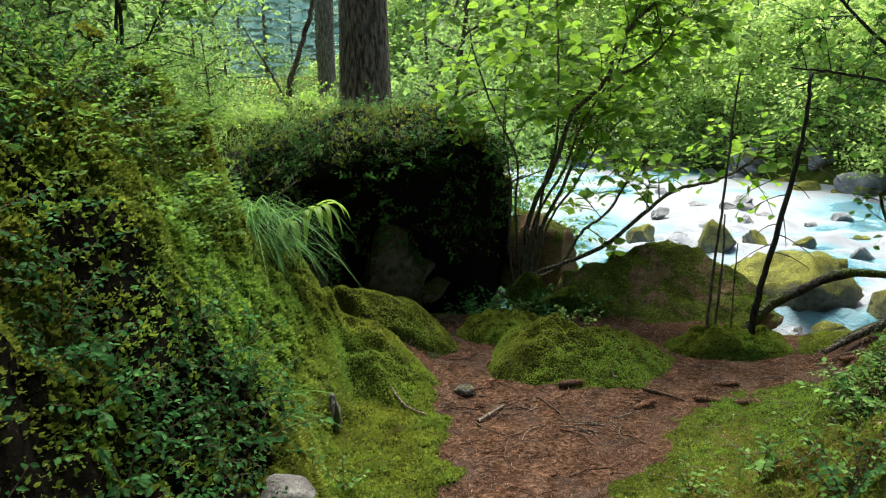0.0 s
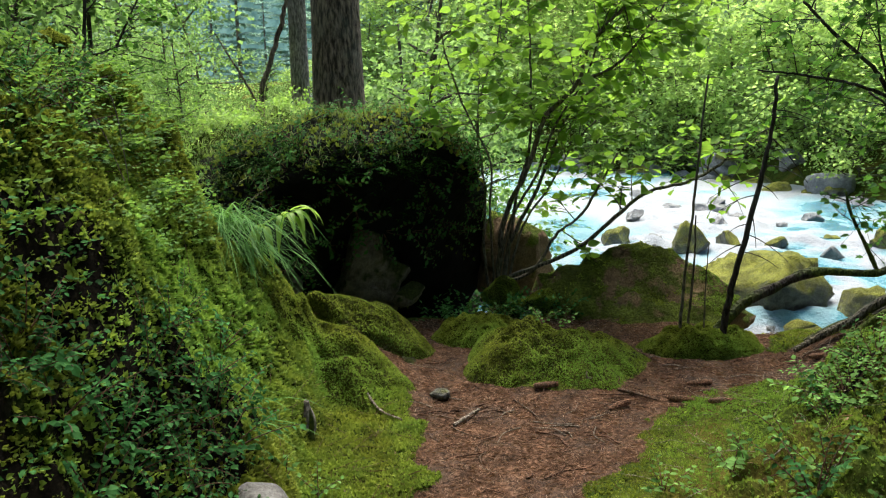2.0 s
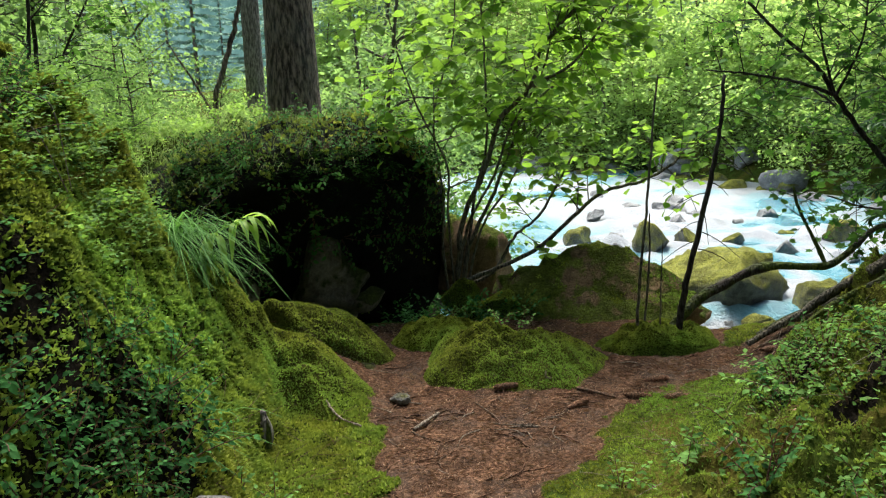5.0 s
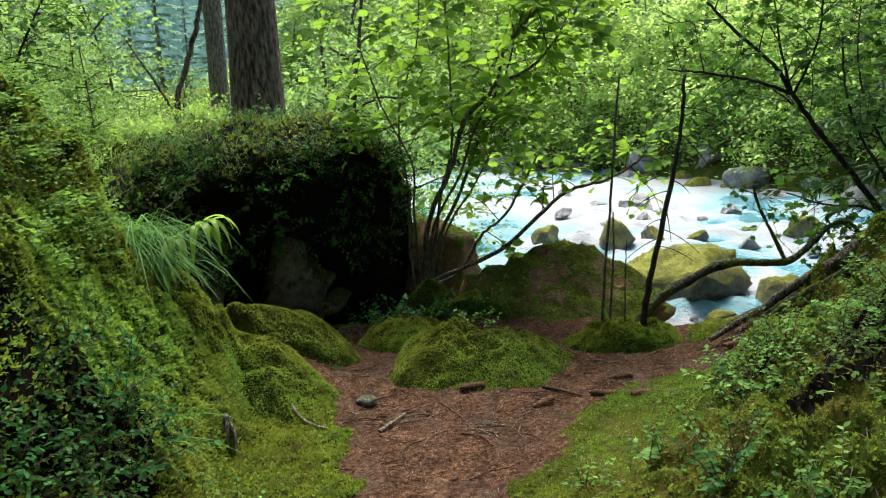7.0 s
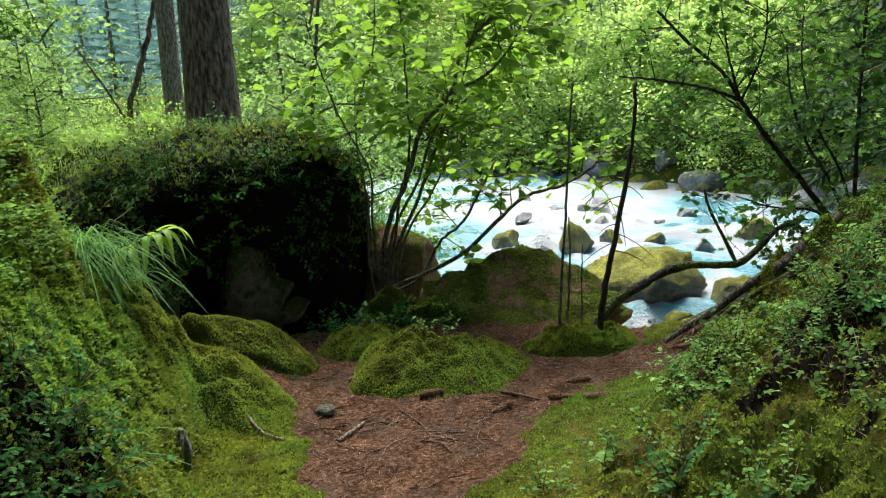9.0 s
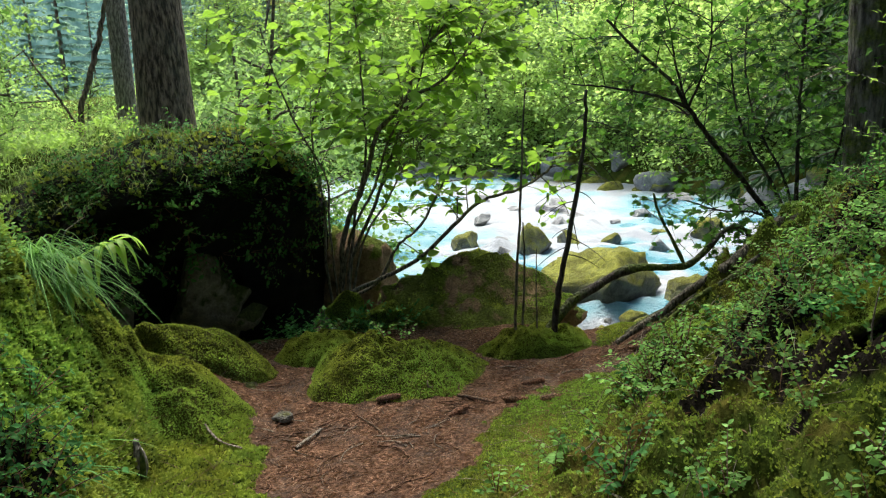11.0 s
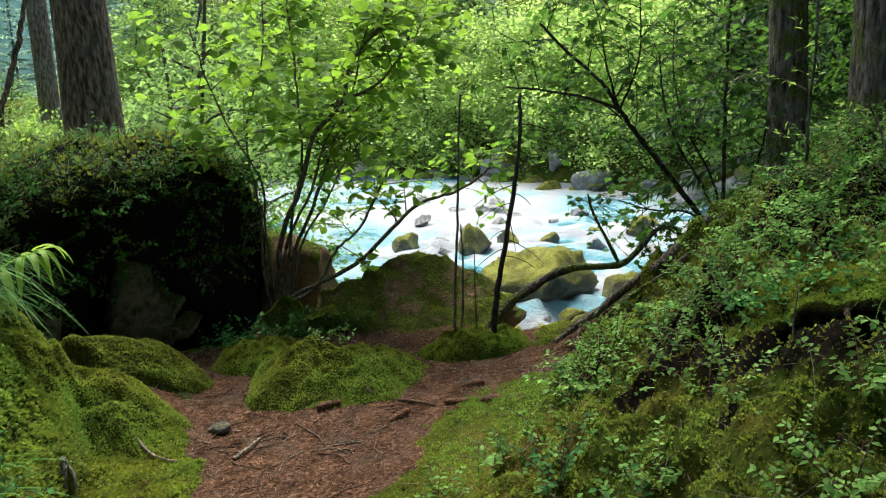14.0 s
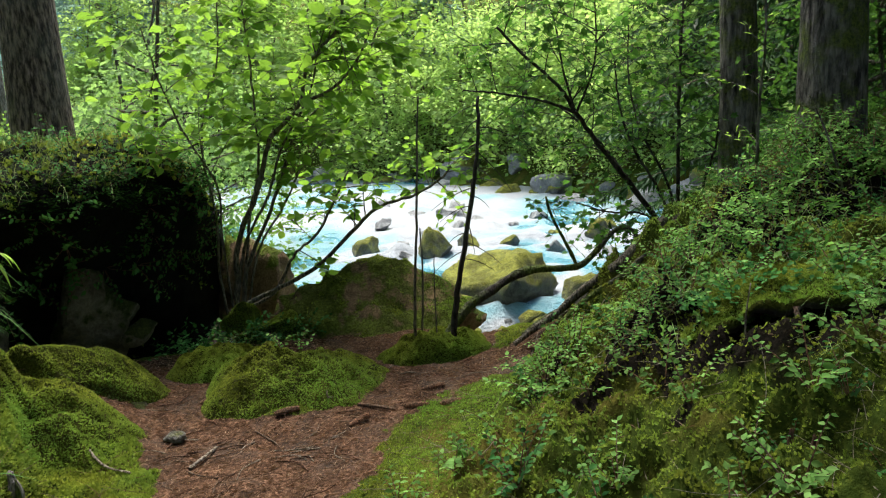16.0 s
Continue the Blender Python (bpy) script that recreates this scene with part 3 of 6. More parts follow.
# (x, y, half width, half depth, half height, sunk part, material, seed)
RIVER_ROCKS = [
    (4.42, 16.5, 0.55, 0.5, 0.50, 0.20, ROCK_RIVER, 1), (5.60, 15.1, 0.60, 0.55, 0.62, 0.2, ROCK_RIVER, 2),
    (6.86, 15.9, 0.45, 0.4, 0.40, 0.2, ROCK_RIVER, 3), (5.45, 11.2, 1.50, 1.05, 1.45, 0.44, ROCK_RIVER, 4),
    (6.45, 10.3, 0.36, 0.55, 0.62, 0.2, ROCK_RIVER, 5), (7.30, 10.6, 0.52, 0.45, 0.52, 0.15, ROCK_RIVER, 6),
    (4.6, 15.5, 0.24, 0.25, 0.26, 0.2, ROCK_GREY, 7), (5.1, 15.2, 0.20, 0.2, 0.24, 0.2, ROCK_GREY, 8),
    (7.5, 21.2, 0.60, 0.5, 0.42, 0.3, ROCK_GREY, 9), (8.2, 20.2, 0.80, 0.6, 0.55, 0.3, ROCK_GREY, 10),
    (7.6, 18.3, 0.42, 0.4, 0.34, 0.3, ROCK_GREY, 11), (7.85, 15.6, 0.35, 0.3, 0.32, 0.3, ROCK_RIVER, 12),
    (10.65, 15.8, 0.62, 0.5, 0.50, 0.2, ROCK_RIVER, 13), (9.2, 16.0, 0.35, 0.3, 0.30, 0.2, ROCK_RIVER, 14),
    (9.85, 15.0, 0.48, 0.4, 0.40, 0.2, ROCK_RIVER, 15), (8.6, 19.5, 0.5, 0.4, 0.34, 0.3, ROCK_GREY, 16),
    (4.75, 9.55, 0.36, 0.3, 0.34, -0.5, ROCK_RIVER, 31), (5.3, 9.3, 0.40, 0.32, 0.36, -0.4, ROCK_RIVER, 32), (4.25, 9.8, 0.32, 0.3, 0.34, -0.3, ROCK_RIVER, 33), (5.0, 10.0, 0.25, 0.25, 0.3, 0.3, ROCK_GREY, 34),
    (4.35, 10.6, 0.36, 0.4, 0.42, 0.1, ROCK_RIVER, 17), (7.0, 12.6, 0.26, 0.2, 0.22, 0.1, ROCK_GREY, 42), 
    (8.3, 14.2, 0.30, 0.25, 0.24, 0.1, ROCK_GREY, 44), (9.0, 13.2, 0.24, 0.2, 0.2, 0.1, ROCK_GREY, 45), (8.9, 17.6, 0.34, 0.3, 0.26, 0.1, ROCK_GREY, 46), (10.0, 18.4, 0.4, 0.3, 0.28, 0.1, ROCK_GREY, 47), (6.6, 18.0, 0.26, 0.2, 0.2, 0.1, ROCK_GREY, 48),
    (5.9, 20.0, 0.4, 0.3, 0.28, 0.1, ROCK_GREY, 49), (9.3, 22.5, 0.5, 0.4, 0.34, 0.1, ROCK_GREY, 50), (7.2, 24.0, 0.45, 0.4, 0.3, 0.1, ROCK_GREY, 51), (5.6, 17.0, 0.22, 0.2, 0.18, 0.1, ROCK_GREY, 52), (5.55, 9.75, 0.34, 0.5, 0.45, 0.2, ROCK_RIVER, 18),
    ]
wx = np.concatenate([lines([(0.9, 3, 16), (3, 9, 110), (9, 22, 60)])])
wy = np.concatenate([lines([(6.0, 9, 24), (9, 18, 130), (18, 52, 110)])])
A, B = np.meshgrid(wx, wy, indexing="ij")
rough = fbm(A * 0.9 + 0.4 * B, B * 0.7, 0, 4, 51)
foam = 0.03 + 0.95 * fbm(A * 0.5, B * 0.4, 0, 3, 61) + 0.42 * smooth((B - 16.0) / 4)
C = WATER_LEVEL + 0.20 * rough - 0.55 * smooth((10.4 - B) / 0.9) + 0.01 * np.clip(B - 12, 0, 40)
for (rx_, ry_, hw, hd_, hh, sunk, _m, _s) in RIVER_ROCKS:
    q = np.hypot((A - rx_) / (hw + 0.35), (B - ry_ + 0.25) / (hd_ + 0.45))
    foam = foam + 0.42 * np.exp(-((q - 0.9) / 0.35) ** 2)
    C = C + 0.07 * np.exp(-((q - 0.95) / 0.3) ** 2)
foam = foam * (1 - 0.7 * smooth((11.0 - B) / 0.8))
nx, ny = A.shape
i, j = np.meshgrid(np.arange(nx - 1), np.arange(ny - 1), indexing="ij")
quads = np.stack([i * ny + j, (i + 1) * ny + j, (i + 1) * ny + j + 1, i * ny + j + 1], -1).reshape(-1, 4)
river = new("water", make_mesh("water", np.stack([A, B, C], -1), [quads], WATER, True, (("foam", foam.ravel()),)))
tagged(river, "rushing turquoise glacial river with white foam", "river", kind="structure")

# glowing backdrop of the wooded hillside that closes the view beyond the clearing
a, b = np.meshgrid(np.radians(np.linspace(-34, 6, 60)), np.linspace(-4, 60, 40), indexing="ij")
far = 96 + 0.35 * b + 5 * fbm(a * 9, b * 0.12, 0, 3, 91)
v = np.stack([np.sin(a) * far, np.cos(a) * far, b], -1)
i, j = np.meshgrid(np.arange(59), np.arange(39), indexing="ij")
quads = np.stack([i * 40 + j, (i + 1) * 40 + j, (i + 1) * 40 + j + 1, i * 40 + j + 1], -1).reshape(-1, 4)
tagged(new("backdrop", make_mesh("backdrop", v, [quads], HILLSIDE)), "glowing backdrop of a far wooded hillside, blue-green haze painted in", "hillside", kind="structure")
# ================= rocks =================
def ball(level):
    bm = bmesh.new()
    bmesh.ops.create_icosphere(bm, subdivisions=level, radius=1.0)
    v = np.array([p.co[:] for p in bm.verts])
    f = np.array([[p.index for p in face.verts] for face in bm.faces])
    bm.free()
    return v, f


BALLS = {level: ball(level) for level in (3, 4, 5)}
MOSSY = []      # surfaces on which moss tufts grow: (verts, tris, density, size, whose)


def rock_shape(half, seed, cuts=14, lumps=0.24, level=4, block=0.95, near=0.50):
    v, f = BALLS[level]
    v = np.sign(v) * np.abs(v) ** block
    v = v / np.max(np.abs(v))
    side = np.random.default_rng(seed)
    for _ in range(cuts):
        n = side.normal(size=3)
        n /= np.linalg.norm(n)
        over = np.clip(v @ n - side.uniform(near, near + 0.32), 0, None)
        v = v - over[:, None] * n * 0.97
    v = v * (1 + lumps * fbm(v[:, 0] * 1.7 + seed, v[:, 1] * 1.7, v[:, 2] * 1.7, 5, seed))[:, None]
    v = v + v * (0.05 * fbm(v[:, 0] * 7 + seed, v[:, 1] * 7, v[:, 2] * 7, 3, seed + 9))[:, None]
    return v * np.asarray(half), f


def rock(name, at, half, material, label, category="rock", seed=1, group="", turn=0.0, moss=0.0, tip=0.0, peak=0.0, skirt=0.0, coarse=0.10, **shape):
    v, f = rock_shape(half, seed, **shape)
    v = v + v / np.asarray(half) * (coarse * fbm(v[:, 0] * 9 + seed, v[:, 1] * 9, v[:, 2] * 9, 4, seed + 19))[:, None] * min(half)
    v[:, :2] *= 1 + skirt * smooth((0.45 - v[:, 2:3] / half[2]) / 0.9)
    v[:, 2] *= 1 - tip * v[:, 0] / half[0] - peak * np.abs(v[:, 0] / half[0]) ** 1.3
    c, s = math.cos(turn), math.sin(turn)
    v = np.stack([v[:, 0] * c - v[:, 1] * s, v[:, 0] * s + v[:, 1] * c, v[:, 2]], -1)
    ob = new(name, make_mesh(name, v, [f], material))
    ob.location = at
    if moss:
        MOSSY.append((v + np.asarray(at), f, moss, 1.0, ob))
    return tagged(ob, label, category, group)


# the great overhanging boulder: wide above, hollow underneath
v, f = rock_shape((1.25, 1.02, 1.00), 12, cuts=4, lumps=0.28, level=5, block=0.80)
low = smooth((-0.05 - v[:, 2]) / 0.6)
front = smooth((0.2 - v[:, 1]) / 0.6)
middle = smooth((0.62 - np.abs(v[:, 0] + 0.05)) / 0.5)
v[:, 1] += (0.15 + 0.5 * middle) * low * front
v[:, 2] += 0.10 * smooth((0.4 - np.abs(v[:, 0] + 0.1)) / 1.0) * (v[:, 2] > 0)
v += 0.16 * fbm(v[:, 0] * 3.4, v[:, 1] * 3.4, v[:, 2] * 3.4, 4, 5)[:, None] * np.array([1, 1, 0.5])
v[:, 2] -= 0.20 * smooth((v[:, 0] - 0.40) / 0.7) * smooth((v[:, 2] - 0.1) / 0.6)
v[:, 2] -= 0.05 * smooth((-0.45 - v[:, 0]) / 0.8) * smooth((v[:, 2] + 0.2) / 0.6)
v[:, 1] -= 0.22 * smooth((v[:, 2] + 0.35) / 0.9) * smooth((0.35 - v[:, 1]) / 0.6)
v[:, 0] += 0.26 * low * smooth((v[:, 0] - 0.2) / 0.5)
v[:, 0] -= 0.12 * smooth((v[:, 2] + 0.2) / 0.8) * smooth((-0.4 - v[:, 0]) / 0.5)
BOULDER_AT = np.array([-0.56, 6.55, 0.56])
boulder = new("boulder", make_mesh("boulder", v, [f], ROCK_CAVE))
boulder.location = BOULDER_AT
tagged(boulder, "huge dark overhanging boulder grown over with moss and plants", "boulder")
BOULDER_SURFACE = (v + BOULDER_AT, f)
rock("hollow_rock", (-0.44, 5.80, 0.26), (0.36, 0.30, 0.58), ROCK_HOLLOW, "grey-brown rock face in the hollow under the boulder", seed=31, cuts=18, lumps=0.30, turn=0.3, level=5, peak=0.25, coarse=0.16)
rock("hollow_stone", (-0.08, 5.58, 0.14), (0.15, 0.12, 0.11), ROCK_HOLLOW, "small grey stone in the shadow of the boulder", "stone", seed=33)
rock("hollow_stone", (-0.98, 5.35, 0.16), (0.13, 0.12, 0.24), ROCK_HOLLOW, "upright grey stone at the foot of the boulder", "stone", seed=34)

slab = rock("rock_slab", (1.62, 5.62, -0.42), (1.24, 1.05, 0.94), ROCK_BROWN, "large brown sloping rock with thin moss on its crest", seed=43, cuts=18, lumps=0.34, coarse=0.15, level=5, block=0.95, near=0.46, peak=0.40, tip=0.05)
rock("rock_slab", (0.98, 6.92, 0.02), (0.46, 0.50, 0.56), ROCK_BROWN, "dark slanting rock beside the boulder", seed=47, cuts=10, tip=0.25)


rock("mossy_rock", (0.66, 5.70, 0.06), (0.20, 0.17, 0.22), ROCK_MOSSY, "small mossy rock at the foot of the hazel", seed=48, moss=0.35)
rock("mossy_rock", (0.98, 5.62, 0.02), (0.22, 0.16, 0.15), ROCK_MOSSY, "small mossy rock at the foot of the hazel", seed=49, moss=0.3)


def hummock(name, label, category, x0, y0, rx, ry, tall, turn, seed, lean=0.0, blunt=0.0):
    """A moss-grown swelling of the ground: a dome whose rim dips under the soil."""
    rings, spokes = 44, 120
    u, a = np.meshgrid(np.linspace(0, 1, rings), np.linspace(0, 2 * np.pi, spokes, endpoint=False), indexing="ij")
    wob = 1 + 0.35 * fbm(np.cos(a) * 1.6 + seed, np.sin(a) * 1.6, 0, 3, seed)
    px, py = u * wob * np.cos(a), u * wob * np.sin(a)
    qx, qy = px * rx, py * ry
    x = x0 + qx * math.cos(turn) - qy * math.sin(turn)
    y = y0 + qx * math.sin(turn) + qy * math.cos(turn)
    dome = (1 - u ** 2) ** 0.7 * (1 - lean * px)
    dome = dome * (1 - blunt) + blunt * smooth((px + 0.98) / 0.16) * (1 - u ** 3) * (1 - lean * px)
    z = height(x, y, False) - 0.03 + tall * dome + (0.02 + 0.10 * dome) * (fbm(x * 5, y * 5, 0, 3, seed) + 0.5 * fbm(x * 16, y * 16, 0, 2, seed + 5)) * (1 - u ** 4) + (1 - u ** 4) * (0.030 * pillows(x * 8, y * 8, seed) + 0.016 * pillows(x * 17, y * 17, seed + 2))
    v = np.stack([x - x0, y - y0, z], -1).reshape(-1, 3)
    i, j = np.meshgrid(np.arange(rings - 1), np.arange(spokes), indexing="ij")
    k = (j + 1) % spokes
    tris = np.concatenate([np.stack([i * spokes + j, (i + 1) * spokes + j, (i + 1) * spokes + k], -1).reshape(-1, 3), np.stack([i * spokes + j, (i + 1) * spokes + k, i * spokes + k], -1).reshape(-1, 3)])
    base = float(lay(x0, y0))
    ob = new(name, make_mesh(name, v - np.array([0, 0, base]), [tris], ROCK_MOSSY))
    ob.location = (x0, y0, base)
    MOSSY.append((v + np.array([x0, y0, 0]), tris, 1.0, 1.0, ob))
    return tagged(ob, label, category)


hummock("moss_hummock", "rounded hummock covered in thick green moss", "hummock", 0.85, 4.32, 0.58, 0.50, 0.185, -0.32, 51, 0.50)
hummock("moss_hummock", "low moss cushion below the boulder", "hummock", 0.46, 4.92, 0.36, 0.3, 0.14, 0, 58)
hummock("moss_hummock", "low mossy hump round the foot of the thin stems", "hummock", 1.84, 4.52, 0.40, 0.24, 0.15, 0.05, 52)
v, f = rock_shape((0.50, 0.22, 0.25), 53, cuts=3, lumps=0.16, level=4, block=0.72)
v[:, 2] += 0.05 - 0.52 * v[:, 0] - 0.30 * np.clip(v[:, 0] - 0.1, 0, 1) + 0.03 * pillows(v[:, 0] * 8, v[:, 1] * 8, 59)
v[:, 2] += 0.05 * fbm(v[:, 0] * 6, v[:, 1] * 6, 0, 3, 57)
c, w = math.cos(0.34), math.sin(0.34)
v = np.stack([v[:, 0] * c - v[:, 1] * w, v[:, 0] * w + v[:, 1] * c, v[:, 2]], -1)
wedge = new("mossy_rock", make_mesh("mossy_rock", v, [f], ROCK_MOSSY))
wedge.location = (-0.30, 4.55, 0.05)
tagged(wedge, "moss-covered rock with a blunt broken end", "rock")
MOSSY.append((v + np.array([-0.30, 4.55, 0.05]), f, 1.0, 1.0, wedge))
hummock("moss_cushion", "long moss cushion running down from the bank", "hummock", -0.60, 4.00, 0.58, 0.36, 0.13, -0.55, 54, 0.3)
# moss lip over the dark hollow in the river-side bank
rows, cols = 22, 40
u, w = np.meshgrid(np.linspace(-0.30, 1, rows), np.linspace(-1, 1, cols), indexing="ij")
ahead, across = np.array([0.74, 0.67]), np.array([-0.67, 0.74])
reach = u * 0.46 + 0.10 + 0.08 * fbm(w * 2.5, u * 0, 0, 3, 71) * (1 - u) + 0.10 * w ** 2
x, y = 2.38 + reach * ahead[0] + w * 0.44 * across[0], 2.13 + reach * ahead[1] + w * 0.44 * across[1]
top = height(x, y, False, False) + 0.05 + 0.04 * pillows(x * 8, y * 8, 74) * smooth((1 - np.abs(w)) / 0.3) * smooth((1 - u) / 0.4) + 0.11 * (1 - w ** 2) ** 2 * smooth((0.8 - u) / 0.7) + 0.03 * fbm(x * 12, y * 12, 0, 3, 72) - 0.04 * smooth((0.0 - u) / 0.30) - 0.05 * smooth((np.abs(w) - 0.85) / 0.15) - 0.05 * smooth((u - 0.85) / 0.15)
v = np.concatenate([np.stack([x, y, top], -1).reshape(-1, 3), np.stack([x, y, top - 0.05 - 0.04 * fbm(x * 9, y * 9, 0, 3, 73)], -1).reshape(-1, 3)])
i, j = (q.ravel() for q in np.meshgrid(np.arange(rows - 1), np.arange(cols - 1), indexing="ij"))
a, b, c, d = i * cols + j, (i + 1) * cols + j, (i + 1) * cols + j + 1, i * cols + j + 1
m = rows * cols
upper = np.concatenate([np.stack([a, b, c], -1), np.stack([a, c, d], -1)])
rim = np.concatenate([np.arange(cols), np.arange(1, rows) * cols + cols - 1, (rows - 1) * cols + np.arange(cols - 2, -1, -1), np.arange(rows - 2, 0, -1) * cols])
nxt = np.roll(rim, -1)
tris = np.concatenate([upper, upper[:, ::-1] + m, np.stack([rim, nxt, nxt + m], -1), np.stack([rim, nxt + m, rim + m], -1)])
base = np.array([2.36, 2.18, float(top.mean())])
lip = new("moss_overhang", make_mesh("moss_overhang", v - base, [tris], ROCK_MOSSY))
lip.location = base
tagged(lip, "mossy lip of turf overhanging a dark hollow in the bank", "moss")
MOSSY.append((v[:m], upper, 1.0, 1.0, lip))
LIP_SURFACE = (v[:m], upper)
rock("pale_stone", (-0.52, 2.26, lay(-0.52, 2.26) + 0.03), (0.12, 0.10, 0.09), ROCK_WHITE, "pale grey stone at the foot of the moss bank", "stone", seed=55, level=3)
rock("path_stone", (0.11, 3.86, 0.005), (0.075, 0.06, 0.035), ROCK_PALE, "small grey stone beside the path", "stone", seed=56, level=3)
rock("path_stone", (-0.08, 4.36, 0.00), (0.07, 0.11, 0.07), ROCK_HOLLOW, "grey stone face at the end of the mossy rock", "stone", seed=57, level=3)

for k, (x, y, a, b, c, sunk, stuff, seed) in enumerate(RIVER_ROCKS):
    label = "river boulder capped with yellow-green moss" if stuff is ROCK_RIVER else "bare grey boulder in the white water"
    rock("river_boulder", (x, y, WATER_LEVEL + c * (0.42 - sunk) - 0.5 * float(smooth((10.4 - y) / 0.9))), (a, b, c), stuff, label, "boulder", 100 + seed, "boulders in the river", seed * 1.3, level=4, cuts=14, lumps=0.34, coarse=0.16, near=0.46 if a > 1 else 0.36)

edge = np.random.default_rng(77)
for k in range(78):
    u = edge.uniform(0, 1)
    y = 44 - 36 * u
    x = min(11.5 + (32 - y) * 0.21, 11.5 - (y - 32) / 0.59 if y > 32 else 99) + edge.uniform(-0.9, 1.4)
    s = edge.uniform(0.35, 1.25)
    z = max(lay(x, y), WATER_LEVEL - 0.15)
    rock("bank_boulder", (x, y, z + 0.15 * s), (s, s * 0.8, s * 0.62), ROCK_GREY if k % 3 else ROCK_RIVER, "grey boulder on the far river bank", "boulder", 300 + k, "boulders along the far bank", edge.uniform(0, 6), level=3)

# old stump with its cap of moss
stump_z = lay(-2.11, 4.54)
stump = thing("old_stump", "tall rotten stump with a cap of dark moss", "stump", at=(-2.12, 4.53, stump_z))
h = Heap()
tube(h, bend([(0, 0, -0.1), (0, 0, 0.3), (0.02, 0.01, 1.93 - stump_z)], 20), np.linspace(0.10, 0.08, 20), 12, 0.5, 8)
part("snag", h.mesh("snag", BARK_LOG), stump)
v, f = rock_shape((0.09, 0.09, 0.10), 91, cuts=2, lumps=0.5, level=4, block=0.95)
moss_cap = part("moss_cap", make_mesh("moss_cap", v + np.array([0.02, 0.01, 1.95 - stump_z]), [f], ROCK_MOSSY), stump, "cap of dark moss")
MOSSY.append((v + np.array([-2.10, 4.54, 1.95]), f, 0.15, 1.3, moss_cap))
# ================= trees and shrubs =================
class Plant:
    def __init__(self, seed):
        self.g = np.random.default_rng(seed)
        self.wood, self.at, self.way = Heap(), [], []

    def leaves_along(self, line, gap, first=0.1):
        d = np.linalg.norm(np.diff(line, axis=0), axis=1).cumsum()
        total = d[-1]
        n = max(2, int(total * (1 - first) / gap))
        for k, u in enumerate(np.linspace(first, 1, n)):
            q = u * (len(line) - 1)
            i = min(int(q), len(line) - 2)
            p = line[i] + (line[i + 1] - line[i]) * (q - i)
            w = line[i + 1] - line[i]
            w /= np.linalg.norm(w) + 1e-9
            s = np.cross(w, (0, 0, 1.0))
            s /= np.linalg.norm(s) + 1e-9
            s = s if k % 2 else -s
            way = 0.55 * w + 0.8 * s + self.g.normal(size=3) * 0.3 + np.array([0, 0, -0.15])
            self.at.append(p)
            self.way.append(way)

    def twigs(self, line, r, count, length, start, gap, depth=1, lift=0.15, flat=0.6):
        n = len(line)
        for k in range(count):
            u = self.g.uniform(start, 1.0)
            q = u * (n - 1)
            i = min(int(q), n - 2)
            p = line[i] + (line[i + 1] - line[i]) * (q - i)
            w = line[i + 1] - line[i]
            w = w / (np.linalg.norm(w) + 1e-9)
            out = self.g.normal(size=3) * np.array([1, 1, flat])
            out = out - w * (out @ w) * 0.6
            out = out / (np.linalg.norm(out) + 1e-9) + 0.5 * w + np.array([0, 0, lift])
            out = out / np.linalg.norm(out)
            size = length * self.g.uniform(0.5, 1.2) * (1.1 - 0.4 * u)
            steps = 6
            t = np.linspace(0, 1, steps)[:, None]
            sag = self.g.normal(size=3) * 0.12
            twig = p + out * size * t + (np.array([0, 0, -0.14]) + sag) * size * t ** 2
            tube(self.wood, twig, np.linspace(r, r * 0.35, steps), 4)
            if depth:
                self.twigs(twig, r * 0.6, 4, length * 0.55, 0.25, gap, depth - 1, lift * 0.5, flat)
            self.leaves_along(twig, gap, 0.25)

    def foliage(self, shape, size, spread_up=0.45):
        h = Heap()
        at, way = np.array(self.at), np.array(self.way)
        n = len(at)
        up = np.array([0, 0, 1.0]) + self.g.normal(size=(n, 3)) * spread_up
        strew(h, shape, at, way, up, size * self.g.uniform(0.65, 1.25, n))
        return h


def shrub(name, label, category, stems, leaf, size, gap, seed, bark_kind, twig_count=5, twig_length=0.5, start=0.35, depth=1, group="", shape=ROUND_LEAF, spread_up=0.45):
    """stems: (points, radius at foot, radius at tip, leafy twigs or not)."""
    base = np.asarray(stems[0][0][0], float)
    ob = thing(name, label, category, group, at=base)
    p = Plant(seed)
    for points, r0, r1, leafy in stems:
        line = bend(points, 6 * len(points))
        line[1:-1] += p.g.normal(size=(len(line) - 2, 3)) * r0 * 0.16
        h = Heap()
        u = np.linspace(0, 1, len(line))
        tube(h, line, r0 + (r1 - r0) * u ** 0.8, 8, 0.12, seed)
        part("stem", h.mesh("stem", bark_kind, shift=base), ob)
        if leafy:
            p.twigs(line, max(0.004, r1 * 0.6), max(1, int(twig_count * leafy)), twig_length, start, gap, depth)
    if p.wood.v:
        part("twig_spray", p.wood.mesh("twig_spray", bark_kind, shift=base), ob)
    if p.at:
        part("foliage", p.foliage(shape, size, spread_up).mesh("foliage", leaf, False, base), ob)
    return ob


